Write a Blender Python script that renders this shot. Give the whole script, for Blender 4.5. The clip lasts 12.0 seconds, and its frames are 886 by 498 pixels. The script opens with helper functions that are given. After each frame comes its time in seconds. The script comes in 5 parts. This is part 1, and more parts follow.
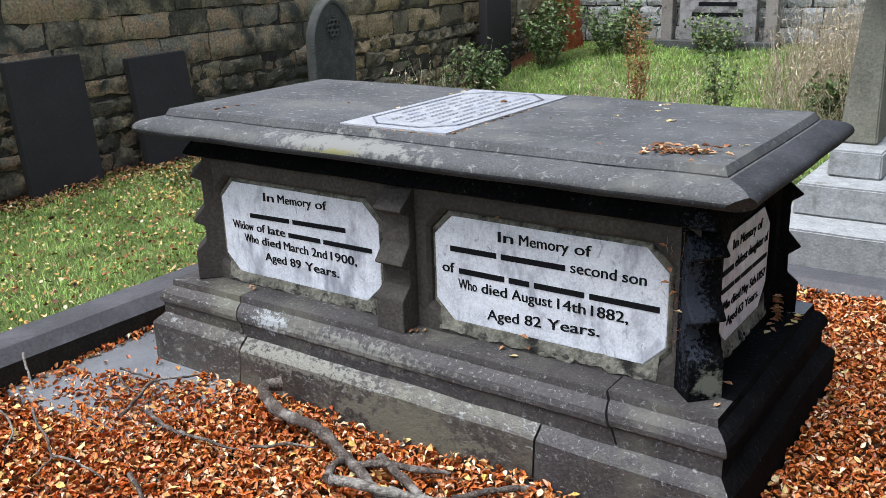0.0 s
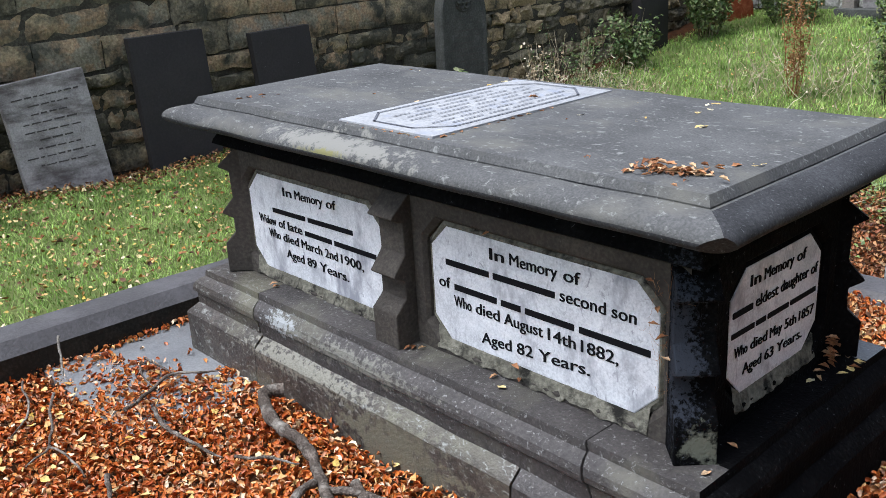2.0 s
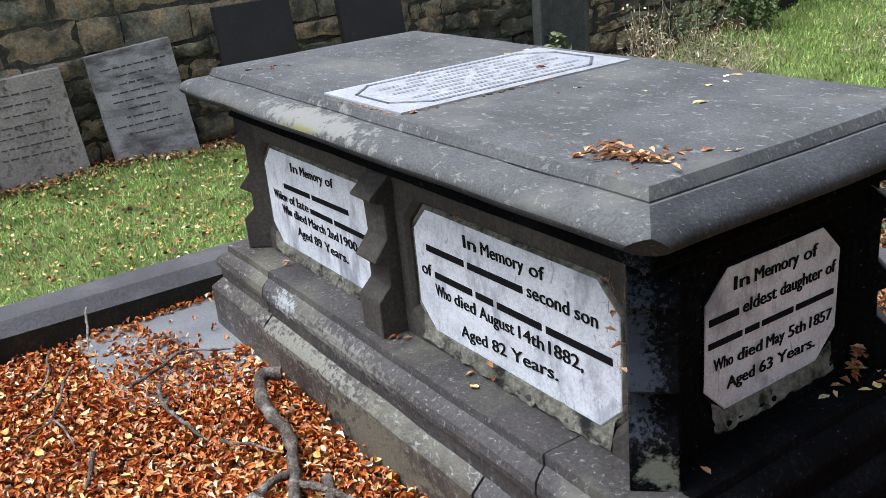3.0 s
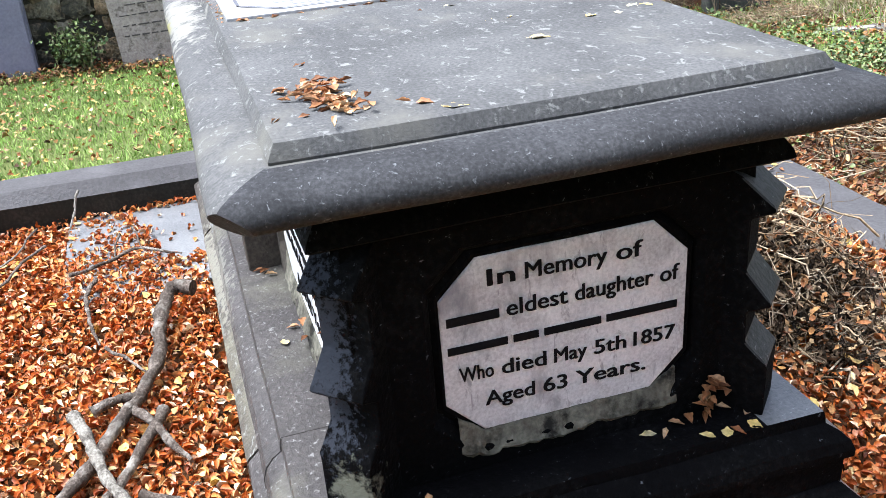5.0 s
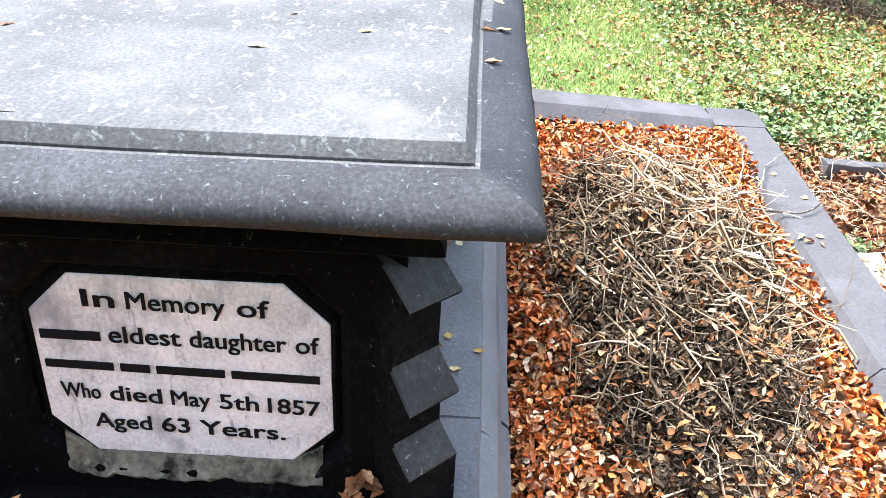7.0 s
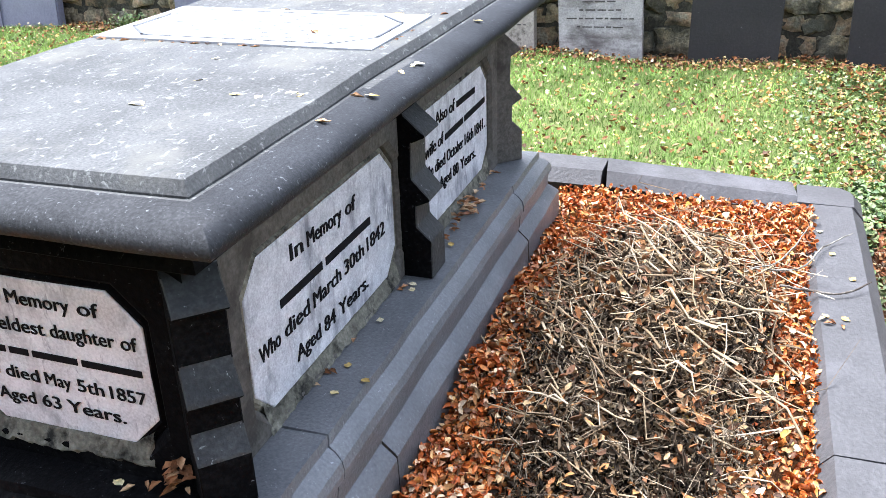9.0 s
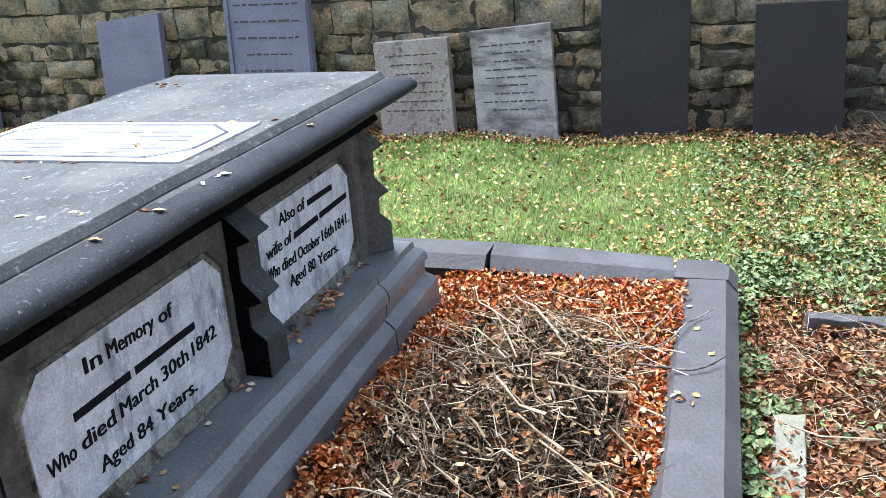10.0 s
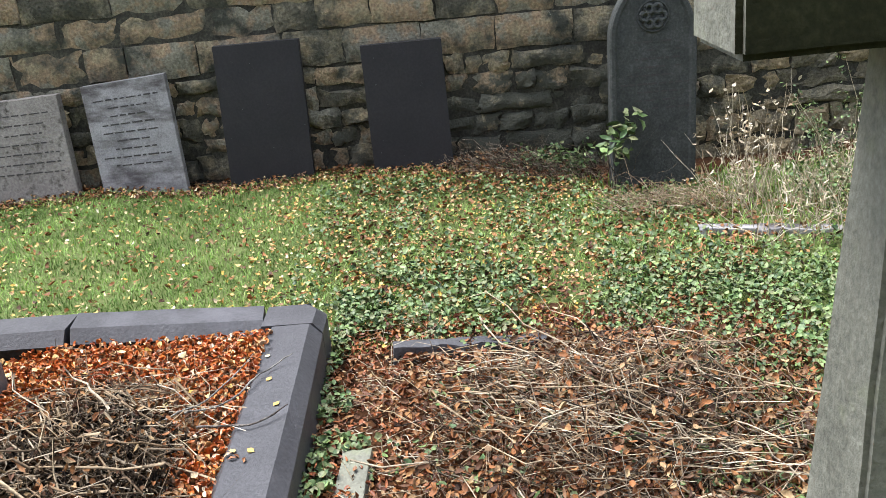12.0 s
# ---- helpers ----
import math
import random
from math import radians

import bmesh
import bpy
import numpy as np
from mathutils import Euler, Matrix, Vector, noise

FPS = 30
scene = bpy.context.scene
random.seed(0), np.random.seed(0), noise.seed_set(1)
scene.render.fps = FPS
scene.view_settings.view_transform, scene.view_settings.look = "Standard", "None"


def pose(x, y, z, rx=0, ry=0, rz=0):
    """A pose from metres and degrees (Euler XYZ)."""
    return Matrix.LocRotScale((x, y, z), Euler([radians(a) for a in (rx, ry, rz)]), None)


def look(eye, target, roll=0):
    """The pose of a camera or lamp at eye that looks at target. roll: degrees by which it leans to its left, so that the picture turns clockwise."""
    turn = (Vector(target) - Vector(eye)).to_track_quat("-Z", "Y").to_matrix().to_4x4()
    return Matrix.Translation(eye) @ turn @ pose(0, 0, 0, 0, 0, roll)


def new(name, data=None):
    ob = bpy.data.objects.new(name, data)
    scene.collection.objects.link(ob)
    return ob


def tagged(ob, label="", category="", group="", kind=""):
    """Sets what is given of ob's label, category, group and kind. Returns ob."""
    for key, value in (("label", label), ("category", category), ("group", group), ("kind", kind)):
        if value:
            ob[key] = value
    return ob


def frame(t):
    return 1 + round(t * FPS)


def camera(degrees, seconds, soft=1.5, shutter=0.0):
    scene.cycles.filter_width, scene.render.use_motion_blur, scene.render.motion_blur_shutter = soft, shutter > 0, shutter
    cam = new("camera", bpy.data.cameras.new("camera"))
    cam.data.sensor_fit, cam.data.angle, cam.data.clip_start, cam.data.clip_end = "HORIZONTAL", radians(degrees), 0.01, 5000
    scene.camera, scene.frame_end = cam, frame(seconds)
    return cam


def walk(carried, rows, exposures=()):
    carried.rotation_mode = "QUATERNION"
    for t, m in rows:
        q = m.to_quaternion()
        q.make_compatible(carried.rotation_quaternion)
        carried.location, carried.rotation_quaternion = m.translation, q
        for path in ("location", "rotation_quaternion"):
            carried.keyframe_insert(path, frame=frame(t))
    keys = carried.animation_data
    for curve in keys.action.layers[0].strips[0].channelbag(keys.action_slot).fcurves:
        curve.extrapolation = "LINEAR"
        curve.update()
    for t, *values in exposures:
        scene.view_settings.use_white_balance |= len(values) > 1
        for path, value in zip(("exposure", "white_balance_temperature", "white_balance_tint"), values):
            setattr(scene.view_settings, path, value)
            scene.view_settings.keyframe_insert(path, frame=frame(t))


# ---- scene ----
cam = camera(51.6, 12.0, soft=0.65)
PATH = [
    (0, (1.855, -2.767, 1.557), (0.748, -1.222, 0.936), -1.9),
    (0.5, (1.939, -2.665, 1.558), (0.763, -1.179, 0.918), -2.5),
    (1, (2.072, -2.509, 1.585), (0.836, -1.077, 0.935), -2.3),
    (1.5, (2.126, -2.377, 1.573), (0.824, -1.009, 0.915), -3.1),
    (2, (2.112, -2.124, 1.581), (0.711, -0.867, 0.906), -3.3),
    (2.5, (2.135, -1.909, 1.558), (0.705, -0.7, 0.855), -3.8),
    (3, (2.241, -1.618, 1.531), (0.662, -0.627, 0.807), -5.5),
    (3.5, (2.394, -1.316, 1.536), (0.742, -0.515, 0.743), -3.8),
    (3.7, (2.429, -1.223, 1.518), (0.775, -0.462, 0.692), -4.6),
    (5.3, (2.328, -0.371, 1.403), (0.583, -0.032, 0.486), -2.3),
    (5.5, (2.347, -0.242, 1.412), (0.61, 0.002, 0.45), -0.3),
    (6, (2.329, -0.034, 1.41), (0.587, 0.134, 0.443), 0.6),
    (6.5, (2.229, 0.235, 1.417), (0.473, 0.273, 0.46), 1.5),
    (6.7, (2.189, 0.337, 1.433), (0.441, 0.358, 0.46), 2.0),
    (8.3, (2.372, 0.917, 1.536), (0.683, 0.351, 0.626), -1.2),
    (8.5, (2.325, 1.034, 1.521), (0.626, 0.445, 0.647), -2.4),
    (9, (2.274, 1.311, 1.512), (0.569, 0.699, 0.664), -1.9),
    (9.5, (2.184, 1.539, 1.561), (0.409, 1.0, 0.811), -2.7),
    (10, (2.162, 1.756, 1.569), (0.388, 1.154, 0.87), -4.3),
    (10.5, (2.197, 1.978, 1.594), (0.437, 1.321, 0.908), -3.9),
    (11, (2.215, 2.156, 1.595), (0.413, 1.598, 0.931), -3.2),
    (11.5, (2.155, 2.304, 1.592), (0.285, 2.049, 0.93), -4.5),
    (12, (2.043, 2.396, 1.61), (0.163, 2.367, 0.93), -5.0),
]
walk(cam, [(t, look(eye, target, roll)) for t, eye, target, roll in PATH],
     exposures=[(0, 0.95, 6300, 11), (3.0, 1.05, 6300, 11), (5.3, 2.12, 6320, 11), (6.5, 2.7, 6320, 11), (8.5, 2.6, 6250, 11), (9.0, 2.42, 6250, 11), (9.5, 2.12, 6000, 11), (10.5, 1.8, 6000, 11), (12.0, 1.55, 6380, 11)])

# ---- light ----
world = bpy.data.worlds.new("overcast_sky")
scene.world = world
world.use_nodes = True
wn, wl = world.node_tree.nodes, world.node_tree.links
sky = wn.new("ShaderNodeTexSky")
sky.sky_type, sky.sun_disc = "NISHITA", False
sky.sun_elevation, sky.sun_rotation = radians(68), radians(205)
sky.air_density, sky.dust_density = 1.0, 1.0
soft_sky = wn.new("ShaderNodeHueSaturation")
soft_sky.inputs["Saturation"].default_value = 0.55
wl.new(sky.outputs[0], soft_sky.inputs["Color"])
wl.new(soft_sky.outputs[0], wn["Background"].inputs[0])
wn["Background"].inputs[1].default_value = 0.15
sun_data = bpy.data.lights.new("sun", "SUN")
sun_data.energy, sun_data.angle, sun_data.color = 2.9, radians(42), (0.945, 0.965, 1.0)
sun = new("sun", sun_data)
sun.matrix_world = look((-1.5, -3.3, 9.0), (0, 0, 0))


# ---- materials ----
def material(name, stops, scale=8.0, fine=60.0, rough=0.85, bump=0.3, spots=None, spot_scale=30.0, spot_size=0.62,
             by="noise", detail=0.5, metal=0.0, second=None, second_scale=1.5, second_edge=0.55, bump_size=0.01, rough2=None,
             stretch=(1, 1, 1), spec=None):
    """Two scales of noise through a colour ramp, optional lichen spots and a second stain colour."""
    m = bpy.data.materials.new(name)
    m.use_nodes = True
    n, l = m.node_tree.nodes, m.node_tree.links
    b = n["Principled BSDF"]
    b.inputs["Roughness"].default_value, b.inputs["Metallic"].default_value = rough, metal
    b.inputs["Specular IOR Level"].default_value = spec if spec is not None else (0.15 if rough > 0.75 else 0.35)
    coord = n.new("ShaderNodeNewGeometry")

    def noise_at(s, d=6.0, r=0.6, pull=None, warp=0.0):
        t = n.new("ShaderNodeTexNoise")
        t.inputs["Scale"].default_value, t.inputs["Detail"].default_value, t.inputs["Roughness"].default_value = s, d, r
        t.inputs["Distortion"].default_value = warp
        if pull and tuple(pull) != (1, 1, 1):
            mp = n.new("ShaderNodeVectorMath")
            mp.operation = "MULTIPLY"
            mp.inputs[1].default_value = pull
            l.new(coord.outputs["Position"], mp.inputs[0])
            l.new(mp.outputs[0], t.inputs["Vector"])
        else:
            l.new(coord.outputs["Position"], t.inputs["Vector"])
        return t.outputs["Fac"]

    def mixed(fac, a, c):
        x = n.new("ShaderNodeMix")
        x.data_type = "RGBA"
        if isinstance(fac, float):
            x.inputs[0].default_value = fac
        else:
            l.new(fac, x.inputs[0])
        for sock, v in ((x.inputs[6], a), (x.inputs[7], c)):
            if isinstance(v, tuple):
                sock.default_value = (*v, 1)
            else:
                l.new(v, sock)
        return x.outputs[2]

    def ramp(fac, pts, interp="LINEAR"):
        r = n.new("ShaderNodeValToRGB")
        r.color_ramp.interpolation = interp
        while len(r.color_ramp.elements) < len(pts):
            r.color_ramp.elements.new(0.5)
        for e, (p, c) in zip(r.color_ramp.elements, pts):
            e.position, e.color = p, (*c, 1)
        l.new(fac, r.inputs[0])
        return r.outputs[0]

    big, small = noise_at(scale), noise_at(fine, 4.0)
    if by == "island":
        fac = coord.outputs["Random Per Island"]
    elif by == "object":
        info = n.new("ShaderNodeObjectInfo")
        add = n.new("ShaderNodeMath")
        add.operation = "MULTIPLY_ADD"
        l.new(info.outputs["Random"], add.inputs[0])
        add.inputs[1].default_value = 0.45
        sub = n.new("ShaderNodeMath")
        sub.operation = "SUBTRACT"
        l.new(big, sub.inputs[0])
        sub.inputs[1].default_value = 0.22
        l.new(sub.outputs[0], add.inputs[2])
        fac = add.outputs[0]
    else:
        mx = n.new("ShaderNodeMath")
        mx.operation = "MULTIPLY_ADD"
        l.new(small, mx.inputs[0])
        mx.inputs[1].default_value = detail
        sc = n.new("ShaderNodeMath")
        sc.operation = "MULTIPLY"
        l.new(big, sc.inputs[0])
        sc.inputs[1].default_value = 1.0 - detail
        l.new(sc.outputs[0], mx.inputs[2])
        fac = mx.outputs[0]
    k = len(stops) - 1
    if isinstance(stops[0][0], (int, float)) and len(stops[0]) == 2:
        pts = stops
    elif by == "island":
        pts = [(i / k, c) for i, c in enumerate(stops)]
    else:
        pts = [(0.3 + 0.4 * i / k, c) for i, c in enumerate(stops)]
    colour = ramp(fac, pts, "CONSTANT" if by == "islandc" else "LINEAR")
    if by in ("island", "object"):
        grain = ramp(small, [(0.3, (0.55, 0.55, 0.55)), (0.7, (1.35, 1.35, 1.35))])
        mul = n.new("ShaderNodeMix")
        mul.data_type, mul.blend_type = "RGBA", "MULTIPLY"
        mul.inputs[0].default_value = 1.0
        l.new(colour, mul.inputs[6])
        l.new(grain, mul.inputs[7])
        colour = mul.outputs[2]
    if second:
        edge = ramp(noise_at(second_scale, 8.0, 0.65, stretch), [(second_edge - 0.06, (0, 0, 0)), (second_edge + 0.08, (1, 1, 1))])
        colour = mixed(edge, colour, second)
    if spots:
        edge = ramp(noise_at(spot_scale, 4.0, 0.72, stretch, 0.7), [(spot_size - 0.02, (0, 0, 0)), (spot_size + 0.07, (1, 1, 1))])
        colour = mixed(edge, colour, spots)
    l.new(colour, b.inputs["Base Color"])
    if rough2 is not None:
        rr = ramp(big, [(0.35, (rough,) * 3), (0.65, (rough2,) * 3)])
        l.new(rr, b.inputs["Roughness"])
    if bump:
        height = n.new("ShaderNodeMath")
        height.operation = "ADD"
        l.new(big, height.inputs[0])
        l.new(small, height.inputs[1])
        bp = n.new("ShaderNodeBump")
        bp.inputs["Strength"].default_value, bp.inputs["Distance"].default_value = bump, bump_size
        l.new(height.outputs[0], bp.inputs["Height"])
        l.new(bp.outputs[0], b.inputs["Normal"])
    return m


LID = material("weathered_lid_stone", [(0.043, 0.043, 0.0435), (0.084, 0.0838, 0.0825), (0.14, 0.1385, 0.1345)], 3.0, 150, 0.92, 0.25,
               second=(0.125, 0.121, 0.108), second_scale=3.4, second_edge=0.58, spots=(0.2, 0.202, 0.192), spot_scale=42, spot_size=0.597, rough2=0.85, stretch=(0.7, 1, 1), spec=0.12)
# soot made blacker still: shade under the lid and at the east put in
SOOTSHADE = material("sooty_shaded_sandstone", [(0.0015, 0.0015, 0.0018), (0.0032, 0.0032, 0.0036), (0.011, 0.0108, 0.011)], 5, 80, 0.85, 0.4,
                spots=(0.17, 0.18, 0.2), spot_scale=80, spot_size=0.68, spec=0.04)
PANEL = material("brown_panel_sandstone", [(0.03, 0.027, 0.024), (0.056, 0.049, 0.042), (0.1, 0.088, 0.074)], 5, 80, 0.8, 0.4,
                 spots=(0.25, 0.25, 0.23), spot_scale=95, spot_size=0.71)
PALEPANEL = material("bleached_panel_sandstone", [(0.042, 0.039, 0.035), (0.092, 0.086, 0.076), (0.165, 0.155, 0.135)], 6, 80, 0.85, 0.4, second=(0.05, 0.045, 0.04), second_scale=6, second_edge=0.58)
LIDNORTH = material("blue_black_lid_edge", [(0.008, 0.0084, 0.0096), (0.019, 0.0198, 0.0222), (0.043, 0.045, 0.05)], 4, 150, 0.6, 0.22,
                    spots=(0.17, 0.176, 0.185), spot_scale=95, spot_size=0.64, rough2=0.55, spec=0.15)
LIDSHADE = material("shaded_lid_edge_stone", [(0.016, 0.0163, 0.0172), (0.036, 0.0365, 0.0385), (0.074, 0.075, 0.079)], 4, 150, 0.85, 0.22,
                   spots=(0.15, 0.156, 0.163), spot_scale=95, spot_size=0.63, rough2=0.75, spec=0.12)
SKYPLINTH = material("sky_lit_blue_grey_stone", [(0.07, 0.0725, 0.076), (0.125, 0.129, 0.134), (0.2, 0.205, 0.21)], 4, 110, 0.4, 0.25,
                      spots=(0.36, 0.37, 0.38), spot_scale=90, spot_size=0.65, rough2=0.34, spec=0.55)
LEDGER = material("smooth_ledger_stone", [(0.09, 0.094, 0.098), (0.16, 0.165, 0.17), (0.25, 0.256, 0.26)], 4, 110, 0.38, 0.25,
                  spots=(0.4, 0.41, 0.42), spot_scale=90, spot_size=0.66, rough2=0.3, spec=0.6)
PLINTH = material("plinth_sandstone", [(0.022, 0.0185, 0.0165), (0.05, 0.0425, 0.0375), (0.1, 0.086, 0.072)], 4, 70, 0.55, 0.45,
                  second=(0.115, 0.108, 0.08), second_scale=3.5, second_edge=0.55, spots=(0.23, 0.235, 0.215), spot_scale=62, spot_size=0.585, rough2=0.45, stretch=(0.55, 1, 1), spec=0.4)
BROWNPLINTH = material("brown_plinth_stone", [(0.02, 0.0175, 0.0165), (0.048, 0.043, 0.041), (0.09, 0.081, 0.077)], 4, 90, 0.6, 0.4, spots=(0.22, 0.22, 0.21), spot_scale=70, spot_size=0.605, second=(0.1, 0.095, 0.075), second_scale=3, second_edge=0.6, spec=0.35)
PLAQUE = material("marble_tablet", [(0.4028, 0.4081, 0.4346), (0.6678, 0.6784, 0.7049), (0.8692, 0.8745, 0.8957)], 9, 160, 0.55, 0.15,
                  spots=(0.36, 0.365, 0.4), spot_scale=38, spot_size=0.61, second=(0.3, 0.305, 0.34), second_scale=9, second_edge=0.58, stretch=(1, 1, 0.45))
# grainy marble; the north side's weaker light is put in its colour
SHADED_SUGARED = material("shaded_sugared_tablet", [(0.297, 0.3003, 0.3267), (0.517, 0.5214, 0.55), (0.77, 0.7733, 0.792)], 16, 190, 0.75, 0.4,
                   spots=(0.66, 0.665, 0.68), spot_scale=24, spot_size=0.63, second=(0.2, 0.203, 0.228), second_scale=11, second_edge=0.57, stretch=(1, 1, 0.4))
TABLET = material("white_top_tablet", [(0.17, 0.173, 0.178), (0.289, 0.292, 0.297), (0.391, 0.393, 0.395)], 8, 100, 0.65, 0.15,
                  second=(0.25, 0.27, 0.32), second_scale=9, second_edge=0.6, spots=(0.2, 0.205, 0.215), spot_scale=26, spot_size=0.62)
MORTAR = material("old_mortar", [(0.05, 0.047, 0.038), (0.15, 0.142, 0.112), (0.3, 0.285, 0.23)], 11, 70, 0.95, 0.8, second=(0.022, 0.021, 0.018), second_scale=15, second_edge=0.56)
INK = material("black_lead_letter", [(0.006, 0.006, 0.007), (0.014, 0.014, 0.016)], 40, 200, 0.8, 0.0, spec=0.05)
GREYINK = material("faded_letter", [(0.078, 0.081, 0.096), (0.132, 0.135, 0.15)], 40, 200, 0.8, 0.0)
KERB = material("kerb_stone", [(0.03696, 0.03476, 0.03564), (0.06512, 0.06204, 0.06336), (0.1012, 0.0968, 0.09856)], 3, 70, 0.65, 0.35,
                second=(0.11, 0.105, 0.11), second_scale=2.5, second_edge=0.6, rough2=0.5)
SLATE = material("dark_slate", [(0.013, 0.0115, 0.0118), (0.02, 0.018, 0.018), (0.031, 0.028, 0.0277)], 2.5, 60, 0.7, 0.2,
                 spots=(0.3, 0.3, 0.3), spot_scale=24, spot_size=0.72)
# paler blue slate: the sky's reflection is put in the base colour
SKYSLATE = material("sky_tinted_slate", [(0.1, 0.1, 0.14), (0.15, 0.15, 0.2), (0.2, 0.2, 0.25)], 2.5, 60, 0.5, 0.12)
GREYHEAD = material("grey_headstone", [(0.16, 0.15, 0.145), (0.3, 0.285, 0.275), (0.42, 0.4, 0.385)], 9, 80, 0.85, 0.35,
                    second=(0.1, 0.088, 0.084), second_scale=4, second_edge=0.56, stretch=(1, 0.5, 1.6))
BROWNHEAD = material("brown_sandstone_headstone", [(0.14, 0.122, 0.105), (0.27, 0.24, 0.21), (0.38, 0.345, 0.3)], 6, 60, 0.9, 0.6,
                     second=(0.07, 0.06, 0.05), second_scale=12, second_edge=0.6)
GREENHEAD = material("mossy_gothic_headstone", [(0.0375, 0.039, 0.0353), (0.0638, 0.066, 0.06), (0.112, 0.114, 0.105)], 9, 60, 0.9, 0.4)
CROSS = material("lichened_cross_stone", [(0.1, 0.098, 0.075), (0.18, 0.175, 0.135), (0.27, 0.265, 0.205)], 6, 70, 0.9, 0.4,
                 second=(0.2, 0.21, 0.13), second_scale=4, second_edge=0.6)
CROSS_SHADE = material("shaded_cross_stone", [(0.014, 0.014, 0.007), (0.028, 0.028, 0.013), (0.055, 0.054, 0.026)], 6, 70, 0.95, 0.4)
MARBLE = material("weathered_white_marble", [(0.17, 0.175, 0.17), (0.28, 0.285, 0.277), (0.4, 0.405, 0.395)], 14, 70, 0.8, 0.3,
                  second=(0.17, 0.17, 0.15), second_scale=10, second_edge=0.62)
REDSTONE = material("rusty_lichened_stone", [(0.14, 0.035, 0.015), (0.28, 0.07, 0.03), (0.4, 0.16, 0.08)], 14, 60, 0.9, 0.5)
RUBBLE = material("rubble_wall_stone", [(0.0902, 0.08364, 0.06068), (0.1804, 0.1599, 0.1107), (0.3116, 0.2542, 0.1558), (0.328, 0.2296, 0.1394), (0.246, 0.2255, 0.164)], 5, 50, 0.95, 1.0,
                  by="object", second=(0.06, 0.06, 0.046), second_scale=3.2, second_edge=0.56, spots=(0.3, 0.31, 0.25), spot_scale=20, spot_size=0.68, bump_size=0.02)
RUBBLE_FAR = material("rubble_wall_far", [(0.0984, 0.08856, 0.06396), (0.1886, 0.1599, 0.1066), (0.3526, 0.2624, 0.1476), (0.2706, 0.2337, 0.1558), (0.164, 0.1435, 0.0984)], 5, 50, 0.95, 0.9, by="island", second=(0.055, 0.054, 0.044), second_scale=3.5, second_edge=0.57, bump_size=0.02)
PALEWALL = material("pale_wall_stone", [(0.2, 0.2, 0.19), (0.32, 0.32, 0.3), (0.42, 0.42, 0.4)], 5, 50, 0.95, 0.8, by="island", bump_size=0.02)
JOINT = material("wall_joint_mortar", [(0.02, 0.019, 0.015), (0.055, 0.051, 0.039), (0.13, 0.12, 0.09)], 6, 60, 1.0, 0.8)
SOIL = material("leaf_mould_soil", [(0.018, 0.009, 0.005), (0.06, 0.026, 0.011), (0.13, 0.052, 0.018)], 12, 60, 1.0, 0.9)
TURF = material("turf_ground", [(0.05, 0.06, 0.02), (0.095, 0.115, 0.036), (0.135, 0.145, 0.055)], 3, 40, 1.0, 0.8)
LEAVES = material("fallen_orange_leaf", [(0.2, 0.045, 0.012), (0.46, 0.105, 0.02), (0.58, 0.16, 0.03), (0.3, 0.066, 0.015), (0.66, 0.25, 0.055), (0.5, 0.125, 0.024),
                  (0.76, 0.48, 0.2), (0.42, 0.09, 0.018), (0.85, 0.7, 0.48), (0.62, 0.19, 0.04), (0.52, 0.13, 0.025)], 5, 120, 0.45, 0.0, by="island")
RUSSET = material("wet_russet_leaf", [(0.12, 0.034, 0.012), (0.26, 0.074, 0.02), (0.34, 0.11, 0.03), (0.06, 0.02, 0.008), (0.22, 0.06, 0.017), (0.44, 0.22, 0.09), (0.1, 0.032, 0.012)], 5, 120, 0.5, 0.0, by="island")
WILDLEAVES = material("rust_brown_leaf", [(0.04, 0.018, 0.009), (0.22, 0.085, 0.028), (0.3, 0.115, 0.034), (0.06, 0.028, 0.014), (0.4, 0.2, 0.07),
                      (0.24, 0.085, 0.026), (0.46, 0.32, 0.16), (0.14, 0.06, 0.026), (0.05, 0.024, 0.012)], 5, 120, 0.7, 0.0, by="island")
PALELEAVES = material("fallen_yellow_leaf", [(0.52, 0.33, 0.05), (0.6, 0.44, 0.13), (0.62, 0.5, 0.26), (0.46, 0.2, 0.04), (0.58, 0.44, 0.17), (0.4, 0.16, 0.03), (0.7, 0.62, 0.42)], 5, 120, 0.6, 0.0, by="island")
# the dark second colour puts shadows between plants into the lawn
GRASS = material("grass_blade", [(0.13, 0.26, 0.04), (0.24, 0.41, 0.075), (0.34, 0.52, 0.11), (0.46, 0.54, 0.19), (0.21, 0.36, 0.07)], 1.0, 30, 0.6, 0.0, by="island", second=(0.1, 0.18, 0.03), second_scale=2.2, second_edge=0.53)
IVY = material("ground_ivy_leaf", [(0.03, 0.06, 0.018), (0.085, 0.15, 0.045), (0.18, 0.26, 0.08), (0.04, 0.075, 0.025), (0.28, 0.35, 0.13), (0.07, 0.11, 0.042), (0.2, 0.2, 0.09), (0.15, 0.2, 0.085)], 5, 60, 0.5, 0.0, by="island")
STRAW = material("dry_grass_stem", [(0.32, 0.24, 0.14), (0.5, 0.41, 0.27), (0.64, 0.56, 0.42), (0.24, 0.16, 0.09)], 5, 60, 0.8, 0.0, by="island")
